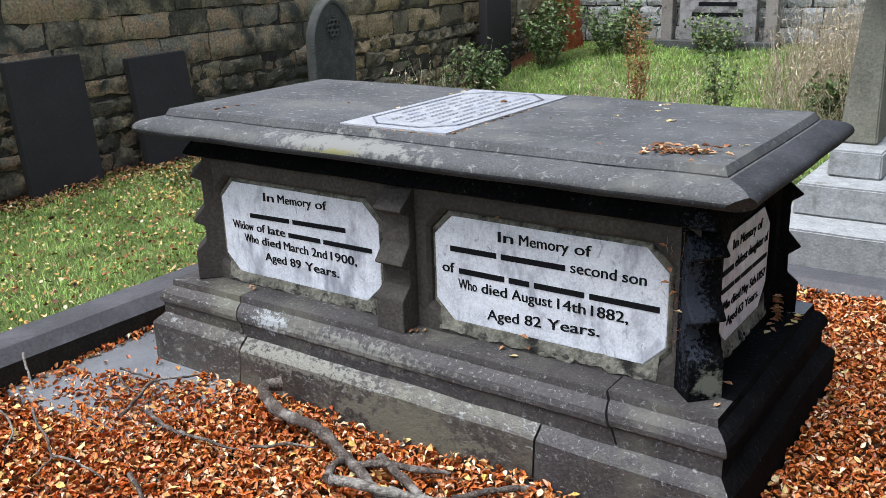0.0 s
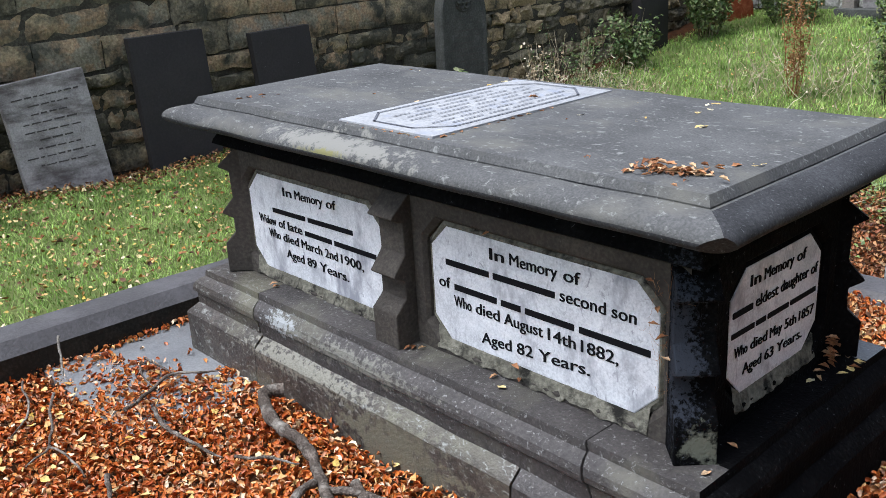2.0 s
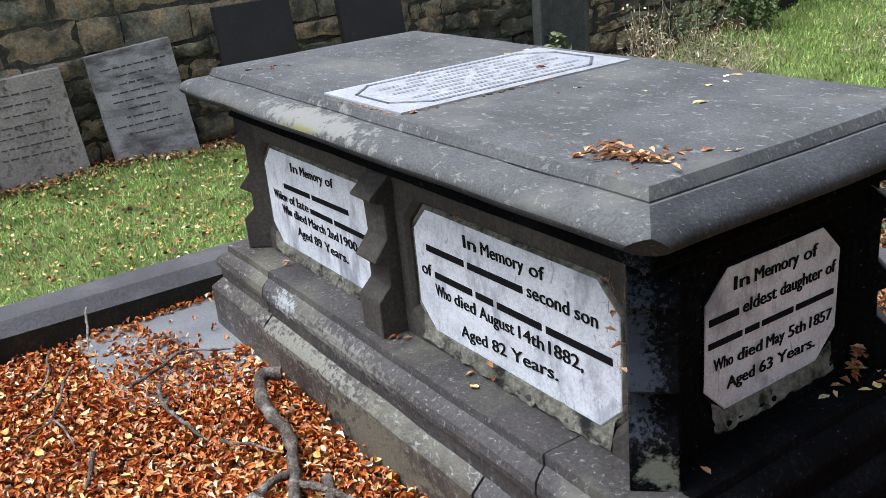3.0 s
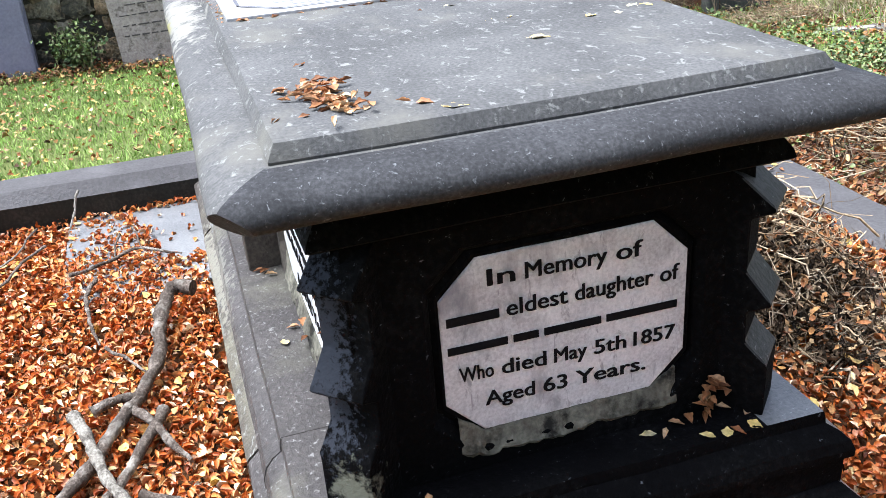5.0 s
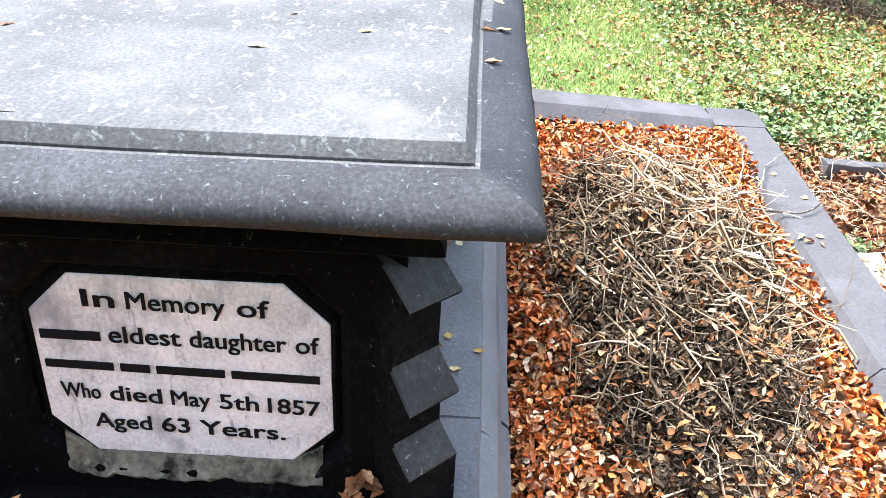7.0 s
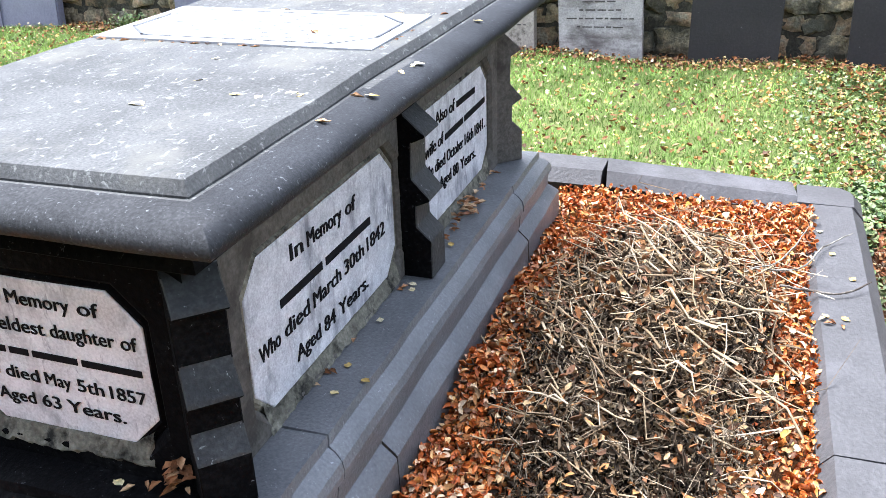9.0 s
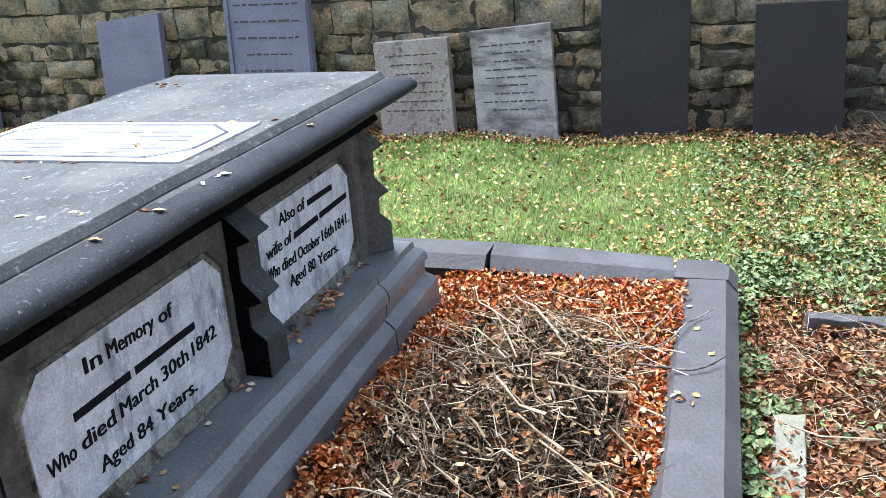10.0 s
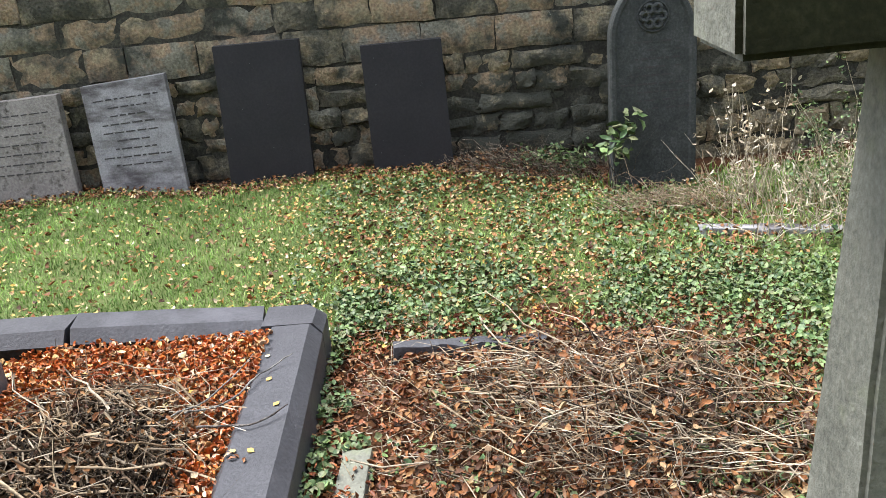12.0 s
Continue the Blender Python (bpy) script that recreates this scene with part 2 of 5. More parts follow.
BRUSH = material("dead_brush_stem", [(0.012, 0.009, 0.006), (0.059, 0.039, 0.024), (0.232, 0.166, 0.104), (0.018, 0.012, 0.009), (0.415, 0.332, 0.232), (0.074, 0.050, 0.032), (0.013, 0.009, 0.006), (0.415, 0.332, 0.240), (0.018, 0.012, 0.009)], 5, 60, 0.85, 0.0, by="island")
STALK = material("dead_stalk", [(0.22, 0.15, 0.09), (0.42, 0.32, 0.2), (0.1, 0.068, 0.042), (0.58, 0.47, 0.33), (0.28, 0.19, 0.11), (0.14, 0.095, 0.058)], 5, 90, 0.85, 0.0, by="island")
DARKHEADS = material("dead_flower_head", [(0.006, 0.005, 0.004), (0.034, 0.024, 0.016), (0.103, 0.070, 0.044), (0.009, 0.006, 0.005), (0.221, 0.161, 0.106), (0.018, 0.013, 0.009), (0.076, 0.051, 0.031)], 5, 60, 0.95, 0.0, by="island")
BARK = material("grey_branch_bark", [(0.0228, 0.0171, 0.0133), (0.095, 0.076, 0.0627), (0.285, 0.237, 0.199)], 18, 140, 0.9, 1.0,
                second=(0.33, 0.305, 0.265), second_scale=12, second_edge=0.57)
DRYDOCK = material("dried_dock_seed", [(0.2, 0.08, 0.03), (0.34, 0.16, 0.07), (0.44, 0.26, 0.14)], 5, 60, 0.9, 0.0, by="island")


def patch(mat, centre, radii, colour, rag=1.4, scale=22.0):
    """A ragged patch of lichen, bleached or darker stone of its own outline on the stone."""
    n, l = mat.node_tree.nodes, mat.node_tree.links
    base = n["Principled BSDF"].inputs["Base Color"]
    before = base.links[0].from_socket
    geo = n.new("ShaderNodeNewGeometry")
    sub = n.new("ShaderNodeVectorMath")
    sub.operation = "SUBTRACT"
    sub.inputs[1].default_value = centre
    l.new(geo.outputs["Position"], sub.inputs[0])
    div = n.new("ShaderNodeVectorMath")
    div.operation = "DIVIDE"
    div.inputs[1].default_value = radii
    l.new(sub.outputs[0], div.inputs[0])
    length = n.new("ShaderNodeVectorMath")
    length.operation = "LENGTH"
    l.new(div.outputs[0], length.inputs[0])
    tex = n.new("ShaderNodeTexNoise")
    tex.inputs["Scale"].default_value, tex.inputs["Detail"].default_value, tex.inputs["Roughness"].default_value = scale, 7.0, 0.7
    l.new(geo.outputs["Position"], tex.inputs["Vector"])
    add = n.new("ShaderNodeMath")
    add.operation = "MULTIPLY_ADD"
    l.new(tex.outputs["Fac"], add.inputs[0])
    add.inputs[1].default_value = rag * 2
    l.new(length.outputs["Value"], add.inputs[2])
    ramp = n.new("ShaderNodeMapRange")
    ramp.inputs["From Min"].default_value, ramp.inputs["From Max"].default_value = rag + 0.45, rag + 0.8
    ramp.inputs["To Min"].default_value, ramp.inputs["To Max"].default_value = 1.0, 0.0
    l.new(add.outputs[0], ramp.inputs["Value"])
    mix = n.new("ShaderNodeMix")
    mix.data_type = "RGBA"
    l.new(ramp.outputs[0], mix.inputs[0])
    l.new(before, mix.inputs[6])
    mix.inputs[7].default_value = (*colour, 1)
    l.new(mix.outputs[2], base)


patch(LID, (-0.12, -0.53, 0.965), (0.42, 0.1, 0.08), (0.2, 0.195, 0.175), 1.7)
patch(LID, (-0.15, -0.545, 0.93), (0.22, 0.03, 0.02), (0.2, 0.19, 0.09))
patch(LID, (0.784, -0.53, 0.985), (0.035, 0.03, 0.02), (0.32, 0.325, 0.325), 2.2, 60.0)
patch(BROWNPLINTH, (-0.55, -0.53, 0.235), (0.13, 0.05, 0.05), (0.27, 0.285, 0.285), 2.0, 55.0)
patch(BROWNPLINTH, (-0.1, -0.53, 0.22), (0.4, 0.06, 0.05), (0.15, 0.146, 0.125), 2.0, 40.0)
patch(PLINTH, (0.1, -0.57, 0.0), (0.4, 0.08, 0.16), (0.13, 0.123, 0.09), 1.8, 24.0)
patch(PLINTH, (-0.4, -0.57, 0.12), (0.5, 0.08, 0.06), (0.18, 0.173, 0.14), 2.2, 45.0)
patch(SOOTSHADE, (1.03, -0.42, 0.6), (0.1, 0.06, 0.3), (0.03, 0.034, 0.043), 1.6, 75.0)
patch(SOOTSHADE, (1.08, -0.4, 0.35), (0.07, 0.06, 0.07), (0.13, 0.135, 0.105), 1.2, 30.0)


# broad darker patches low on the wall face
for wall_mat in (RUBBLE, RUBBLE_FAR):
    patch(wall_mat, (-4.55, 3.0, 0.15), (0.3, 1.9, 0.55), (0.085, 0.083, 0.062), 1.7, 5.0)
    patch(wall_mat, (-4.55, -1.6, 0.1), (0.3, 1.2, 0.3), (0.05, 0.05, 0.04), 1.7, 5.0)


# ---- builders ----
def finish(bm, mat, name, smooth=True, angle=38):
    me = bpy.data.meshes.new(name)
    bmesh.ops.recalc_face_normals(bm, faces=bm.faces[:])
    bm.to_mesh(me)
    bm.free()
    me.materials.append(mat)
    if smooth:
        me.polygons.foreach_set("use_smooth", [True] * len(me.polygons))
        me.set_sharp_from_angle(angle=radians(angle))
    return me


def part(name, bm, mat, parent, label="", smooth=True, angle=38):
    ob = new(name, finish(bm, mat, name, smooth, angle))
    ob.parent = parent
    if label:
        ob["label"] = label
    return ob


def thing(name, label, category, place=(0, 0, 0), group="", kind=""):
    ob = new(name)
    ob.location = place
    return tagged(ob, label, category, group, kind)


def raw(name, verts, faces, mat, smooth=False):
    me = bpy.data.meshes.new(name)
    me.from_pydata(verts, [], faces)
    me.materials.append(mat)
    if smooth:
        me.polygons.foreach_set("use_smooth", [True] * len(me.polygons))
    return new(name, me)


def box(x0, x1, y0, y1, z0, z1, bevel=0.004, seg=2):
    bm = bmesh.new()
    bmesh.ops.create_cube(bm, size=1, matrix=Matrix.Translation(((x0 + x1) / 2, (y0 + y1) / 2, (z0 + z1) / 2)) @ Matrix.Diagonal((x1 - x0, y1 - y0, z1 - z0, 1)))
    if bevel:
        bmesh.ops.bevel(bm, geom=bm.edges[:], offset=bevel, segments=seg, affect="EDGES", profile=0.6)
    return bm


def split_long(bm, length):
    """Cut long edges so that a worn surface can wander."""
    for _ in range(6):
        es = [e for e in bm.edges if e.calc_length() > length]
        if not es:
            break
        bmesh.ops.subdivide_edges(bm, edges=es, cuts=1, use_grid_fill=True)


def worn(bm, amount, scale, seed=0.0):
    for v in bm.verts:
        p = Vector(v.co) * scale + Vector((seed, seed * 1.7, seed * 0.6))
        v.co += noise.noise_vector(p) * amount
    return bm


def ring_solid(hx, hy, profile, cx=0.0, cy=0.0):
    """A rectangular solid whose four sides follow one moulding: (outward, z) from the top down."""
    bm = bmesh.new()
    rings = []
    for d, z in profile:
        rings.append([bm.verts.new((cx + sx * (hx + d), cy + sy * (hy + d), z)) for sx, sy in ((-1, -1), (1, -1), (1, 1), (-1, 1))])
    for a, b in zip(rings, rings[1:]):
        for i in range(4):
            j = (i + 1) % 4
            bm.faces.new((a[i], a[j], b[j], b[i]))
    bm.faces.new(rings[0])
    bm.faces.new(rings[-1][::-1])
    return bm


def cut(bm, point, normal):
    """Cut away what lies on the normal's side and close the hole."""
    geom = bm.verts[:] + bm.edges[:] + bm.faces[:]
    res = bmesh.ops.bisect_plane(bm, geom=geom, plane_co=point, plane_no=normal, clear_outer=True)
    es = [e for e in res["geom_cut"] if isinstance(e, bmesh.types.BMEdge)]
    bmesh.ops.holes_fill(bm, edges=es, sides=0)
    return bm


def tube(points, radii, sides=8, bm=None):
    bm = bm or bmesh.new()
    pts = [Vector(p) for p in points]
    rings = []
    for i, p in enumerate(pts):
        d = (pts[min(i + 1, len(pts) - 1)] - pts[max(i - 1, 0)]).normalized()
        u = d.cross(Vector((0.13, 0.21, 1))).normalized()
        w = d.cross(u)
        rings.append([bm.verts.new(p + (u * math.cos(a) + w * math.sin(a)) * radii[i]) for a in (2 * math.pi * k / sides for k in range(sides))])
    for a, b in zip(rings, rings[1:]):
        for i in range(sides):
            bm.faces.new((a[i], a[(i + 1) % sides], b[(i + 1) % sides], b[i]))
    bm.faces.new(rings[0])
    bm.faces.new(rings[-1][::-1])
    return bm


def smooth_line(points, n):
    """Catmull-Rom through the points."""
    p = [Vector(q) for q in points]
    p = [p[0] * 2 - p[1]] + p + [p[-1] * 2 - p[-2]]
    out = []
    for i in range(1, len(p) - 2):
        for k in range(n):
            t = k / n
            out.append(0.5 * ((2 * p[i]) + (p[i + 1] - p[i - 1]) * t + (2 * p[i - 1] - 5 * p[i] + 4 * p[i + 1] - p[i + 2]) * t * t
                              + (3 * p[i] - p[i - 1] - 3 * p[i + 1] + p[i + 2]) * t ** 3))
    return out + [p[-2]]


rng = np.random.default_rng(7)


def leaf_mesh(pos, length, width, curl=0.5, tilt=0.5, up=None):
    """Many small curled leaves: verts and faces. pos: (N, 3); length, width: (N,)."""
    n = len(pos)
    yaw = rng.uniform(0, 2 * np.pi, n)
    pit, rol = rng.normal(0, tilt, n), rng.normal(0, tilt, n)
    c = rng.normal(curl, 0.5, n) * width
    bend = rng.normal(0.25, 0.3, n) * length
    local = np.zeros((n, 8, 3))
    stations = [(-0.5, 0), (-0.17, 1), (0.2, 0.85), (0.5, 0)]
    k = 0
    for s, w in stations:
        arch = bend * (4 * s * s) * 0.5
        if w == 0:
            local[:, k, 0], local[:, k, 2] = s * length, arch
            k += 1
        else:
            for side in (-1, 0, 1):
                local[:, k, 0] = s * length
                local[:, k, 1] = side * 0.5 * w * width
                local[:, k, 2] = arch + abs(side) * c * 0.6
                k += 1
    cp, sp, cr, sr, cy, sy = np.cos(pit), np.sin(pit), np.cos(rol), np.sin(rol), np.cos(yaw), np.sin(yaw)
    x, y, z = local[..., 0], local[..., 1], local[..., 2]
    y, z = y * cr[:, None] - z * sr[:, None], y * sr[:, None] + z * cr[:, None]
    x, z = x * cp[:, None] + z * sp[:, None], -x * sp[:, None] + z * cp[:, None]
    x, y = x * cy[:, None] - y * sy[:, None], x * sy[:, None] + y * cy[:, None]
    v = np.stack([x, y, z], -1) + np.asarray(pos)[:, None, :]
    f = np.array([(0, 1, 2), (0, 2, 3), (1, 4, 5), (1, 5, 2), (2, 5, 6), (2, 6, 3), (4, 7, 5), (5, 7, 6)])
    faces = (np.arange(n)[:, None, None] * 8 + f[None]).reshape(-1, 3)
    return v.reshape(-1, 3), faces


def fill_mesh(name, v, f, mat, smooth=True):
    me = bpy.data.meshes.new(name)
    me.vertices.add(len(v))
    me.vertices.foreach_set("co", np.asarray(v, dtype=np.float32).ravel())
    me.loops.add(f.size)
    me.loops.foreach_set("vertex_index", f.astype(np.int32).ravel())
    me.polygons.add(len(f))
    me.polygons.foreach_set("loop_start", np.arange(len(f), dtype=np.int32) * f.shape[1])
    if smooth:
        me.polygons.foreach_set("use_smooth", np.ones(len(f), dtype=bool))
    me.update(calc_edges=True)
    me.validate()
    me.materials.append(mat)
    return new(name, me)


def blades(pos, height, width, lean):
    """Grass blades of two tapering segments."""
    n = len(pos)
    a = rng.uniform(0, 2 * np.pi, n)
    dx, dy = np.cos(a), np.sin(a)
    b = rng.uniform(0, 2 * np.pi, n)
    lx, ly = np.cos(b) * lean * height, np.sin(b) * lean * height
    v = np.zeros((n, 5, 3))
    pos = np.asarray(pos)
    for k, (h, w, s) in enumerate(((0, 0.5, -1), (0, 0.5, 1), (0.55, 0.4, -1), (0.55, 0.4, 1), (1, 0, 0))):
        v[:, k, 0] = pos[:, 0] + dx * width * w * s + lx * h * h
        v[:, k, 1] = pos[:, 1] + dy * width * w * s + ly * h * h
        v[:, k, 2] = pos[:, 2] + height * h * (1 - 0.35 * lean * h)
    f = np.array([(0, 1, 3), (0, 3, 2), (2, 3, 4)])
    return v.reshape(-1, 3), (np.arange(n)[:, None, None] * 5 + f[None]).reshape(-1, 3)


def stems(starts, ends, radius, wander, segs=5):
    """Thin three-sided twigs from start to end, wandering on the way."""
    n = len(starts)
    t = np.linspace(0, 1, segs + 1)
    path = starts[:, None] * (1 - t[None, :, None]) + ends[:, None] * t[None, :, None]
    walk_off = np.cumsum(rng.normal(0, 1, (n, segs + 1, 3)), 1) * wander[:, None, None]
    walk_off -= walk_off[:, :1]
    path = path + walk_off
    v = np.zeros((n, segs + 1, 3, 3))
    for k in range(3):
        ang = 2 * np.pi * k / 3
        off = np.stack([np.full(n, math.cos(ang)), np.full(n, math.sin(ang) * 0.7), np.full(n, math.sin(ang) * 0.7)], -1)
        taper = (1 - 0.6 * t)[None, :, None]
        v[:, :, k] = path + off[:, None] * radius[:, None, None] * taper
    f = []
    for s in range(segs):
        for k in range(3):
            a, b = s * 3 + k, s * 3 + (k + 1) % 3
            f += [(a, b, b + 3), (a, b + 3, a + 3)]
    f = np.array(f)
    return v.reshape(-1, 3), (np.arange(n)[:, None, None] * ((segs + 1) * 3) + f[None]).reshape(-1, 3)


# ---- ground ----
KX0, KX1, KY0, KY1 = -1.75, 2.75, -1.87, 1.76
GY = [-60, -8, -2, 0, 1, 2, 3, 5, 7, 9, 12, 60]
GZ = [0.0, -0.03, -0.05, -0.06, -0.14, -0.26, -0.27, -0.2, 0.0, 0.25, 0.35, 0.4]


def ground_z(x, y):
    x, y = np.asarray(x, dtype=float), np.asarray(y, dtype=float)
    z = np.interp(y, GY, GZ)
    rise = np.clip((-x - 1.9) / 2.2, 0, 1) * (0.19 * np.exp(-((y - 2.2) / 1.05) ** 2) - 0.015)
    return z + rise + 0.012 * np.sin(x * 3.1 + y * 1.3) + 0.01 * np.sin(y * 4.3 - x * 1.9)


def bed_z(x, y):
    """The top of the soil inside the kerb."""
    x, y = np.asarray(x, dtype=float), np.asarray(y, dtype=float)
    z = np.interp(y, [-1.6, -0.6, 0.6, 1.6], [-0.1, -0.075, -0.06, -0.1])
    heap = 0.08 * np.exp(-((x + 0.25) / 0.8) ** 2 - ((y - 1.05) / 0.3) ** 2)
    drift = 0.05 * np.exp(-((x + 0.1) / 0.45) ** 2 - ((y - 0.66) / 0.12) ** 2)
    edge = 0.05 * np.clip((y - 0.3) / 0.4, 0, 1) * np.exp(-((x + 1.5) / 0.45) ** 2) + 0.03 * np.exp(-((y - 1.58) / 0.25) ** 2)
    return z + heap + drift + edge + 0.012 * np.sin(x * 7 + 1) * np.cos(y * 6)


def steps(a, b, n):
    return list(np.linspace(a, b, n))


gx = [-400, -100, -30, -12] + steps(-8, 4, 61) + [6, 9, 15, 40, 120, 400]
gy = [-400, -100, -30, -12] + steps(-7, 13, 101) + [16, 22, 40, 120, 400]
gv, gf = [], []
for yy in gy:
    for xx in gx:
        z = float(ground_z(xx, yy))
        if KX0 + 0.05 < xx < KX1 - 0.05 and KY0 + 0.05 < yy < KY1 - 0.05:
            z = -0.32
        gv.append((xx, yy, z))
w_ = len(gx)
for j in range(len(gy) - 1):
    for i in range(w_ - 1):
        gf.append((j * w_ + i, j * w_ + i + 1, (j + 1) * w_ + i + 1, (j + 1) * w_ + i))
ground = raw("ground", gv, gf, TURF, True)
ground.data.materials.append(SOIL)
for poly in ground.data.polygons:
    c = poly.center
    if (-2.1 < c.x + 0.15 * math.sin(c.y * 5) < 0.95 and 1.6 < c.y + 0.15 * math.sin(c.x * 4) < 3.9) or -4.75 < c.x < -4.2:
        poly.material_index = 1
tagged(ground, "mossy churchyard turf under grass and fallen leaves", "ground", kind="structure")

bx, by_ = steps(-1.58, 2.68, 70), steps(-1.68, 1.6, 54)
bv = [(x, y, float(bed_z(x, y))) for y in by_ for x in bx]
bf = [(j * 70 + i, j * 70 + i + 1, (j + 1) * 70 + i + 1, (j + 1) * 70 + i) for j in range(53) for i in range(69)]
tagged(raw("grave_bed", bv, bf, SOIL, True), "dark soil and leaf mould inside the grave kerb", "soil", kind="structure")


# ---- the chest tomb ----
tomb = thing("chest_tomb", "weathered sandstone chest tomb with marble inscription tablets and moulded lid", "tomb")

lid_profile = [(-0.013, 1.0), (-0.008, 0.9985), (0.0, 0.985), (0.005, 0.975), (0.004, 0.9705), (0.013, 0.9705), (0.03, 0.9685), (0.05, 0.9645), (0.068, 0.9595), (0.082, 0.953),
               (0.092, 0.945), (0.098, 0.936), (0.1, 0.927), (0.098, 0.918), (0.092, 0.91), (0.082, 0.904), (0.068, 0.9), (-0.02, 0.897)]
bm = ring_solid(1.113, 0.458, lid_profile)
cut(bm, (1.19, -0.535, 0.93), Vector((0.45, -0.62, -0.62)))
split_long(bm, 0.12)
worn(bm, 0.004, 4.0)
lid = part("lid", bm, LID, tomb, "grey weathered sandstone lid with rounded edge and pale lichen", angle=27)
lid.data.materials.append(LIDSHADE)
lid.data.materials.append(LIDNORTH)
# undersides and east moulding: shade put in as darker stone; north edge blue-black
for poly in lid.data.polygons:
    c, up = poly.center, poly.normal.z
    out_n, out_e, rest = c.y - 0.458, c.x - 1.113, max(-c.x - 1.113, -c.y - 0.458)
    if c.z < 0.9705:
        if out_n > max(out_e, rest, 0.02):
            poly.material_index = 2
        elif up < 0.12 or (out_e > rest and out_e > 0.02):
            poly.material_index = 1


# cornice and core: under-lid shade is put in with the soot colour
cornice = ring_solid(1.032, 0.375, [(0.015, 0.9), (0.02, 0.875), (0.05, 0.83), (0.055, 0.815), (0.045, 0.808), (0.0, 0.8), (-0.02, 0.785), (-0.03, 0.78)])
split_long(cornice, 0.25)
part("cornice", worn(cornice, 0.003, 6.0), SOOTSHADE, tomb, "near-black moulded cornice under the lid, soot and shade in its colour")

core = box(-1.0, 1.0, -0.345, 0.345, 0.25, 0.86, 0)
part("chest_core", core, SOOTSHADE, tomb)

up_profile = [(0.0, 0.297), (0.003, 0.285), (0.004, 0.272), (0.022, 0.262), (0.038, 0.246), (0.046, 0.226), (0.046, 0.21), (0.038, 0.202), (0.034, 0.198), (0.034, 0.13)]
low_profile = [(0.03, 0.148), (0.036, 0.145), (0.07, 0.112), (0.075, 0.104), (0.075, -0.3)]
for profile, joints, seed in ((up_profile, (-0.725, 0.845), 1.0), (low_profile, (-0.69, 0.615), 5.0)):
    edges, slants = (-9, *joints, 9), (0.25, 0.35) if seed < 2 else (-0.1, -0.06)
    for i in range(3):
        bm = ring_solid(1.147, 0.503, profile)
        if edges[i] > -2:
            cut(bm, (edges[i] + 0.004, 0, 0.2), Vector((-1, 0, -slants[i - 1])))
        if edges[i + 1] < 2:
            cut(bm, (edges[i + 1] - 0.004, 0, 0.2), Vector((1, 0, slants[i])))
        split_long(bm, 0.16)
        for v in bm.verts:
            v.co.z += 0.003 * (i - 1) * (1 if seed < 2 else -1)
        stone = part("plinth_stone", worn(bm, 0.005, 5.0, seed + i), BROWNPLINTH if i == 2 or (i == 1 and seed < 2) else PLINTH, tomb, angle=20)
        # north side: sky light put into a paler, bluer colour; no lichen crust
        stone.data.materials.append(SKYPLINTH)
        for poly in stone.data.polygons:
            if poly.center.y > 0.3:
                poly.material_index = 1
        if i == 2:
            # soot and the east end's shade put into one near-black colour
            stone.data.materials.append(SOOTSHADE)
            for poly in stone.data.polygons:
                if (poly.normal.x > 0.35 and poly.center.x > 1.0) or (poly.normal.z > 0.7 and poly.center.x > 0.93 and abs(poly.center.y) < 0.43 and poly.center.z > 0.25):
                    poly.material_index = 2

# panels with eight-cornered recesses
OCT = 0.07


def octagon(u0, u1, z0, z1, c=OCT):
    return [(u0 + c, z0), (u1 - c, z0), (u1, z0 + c), (u1, z1 - c), (u1 - c, z1), (u0 + c, z1), (u0, z1 - c), (u0, z0 + c)]


def grown(o, cu, cz, d):
    return [(u + (d if u > cu else -d), z + (d if z > cz else -d)) for u, z in o]


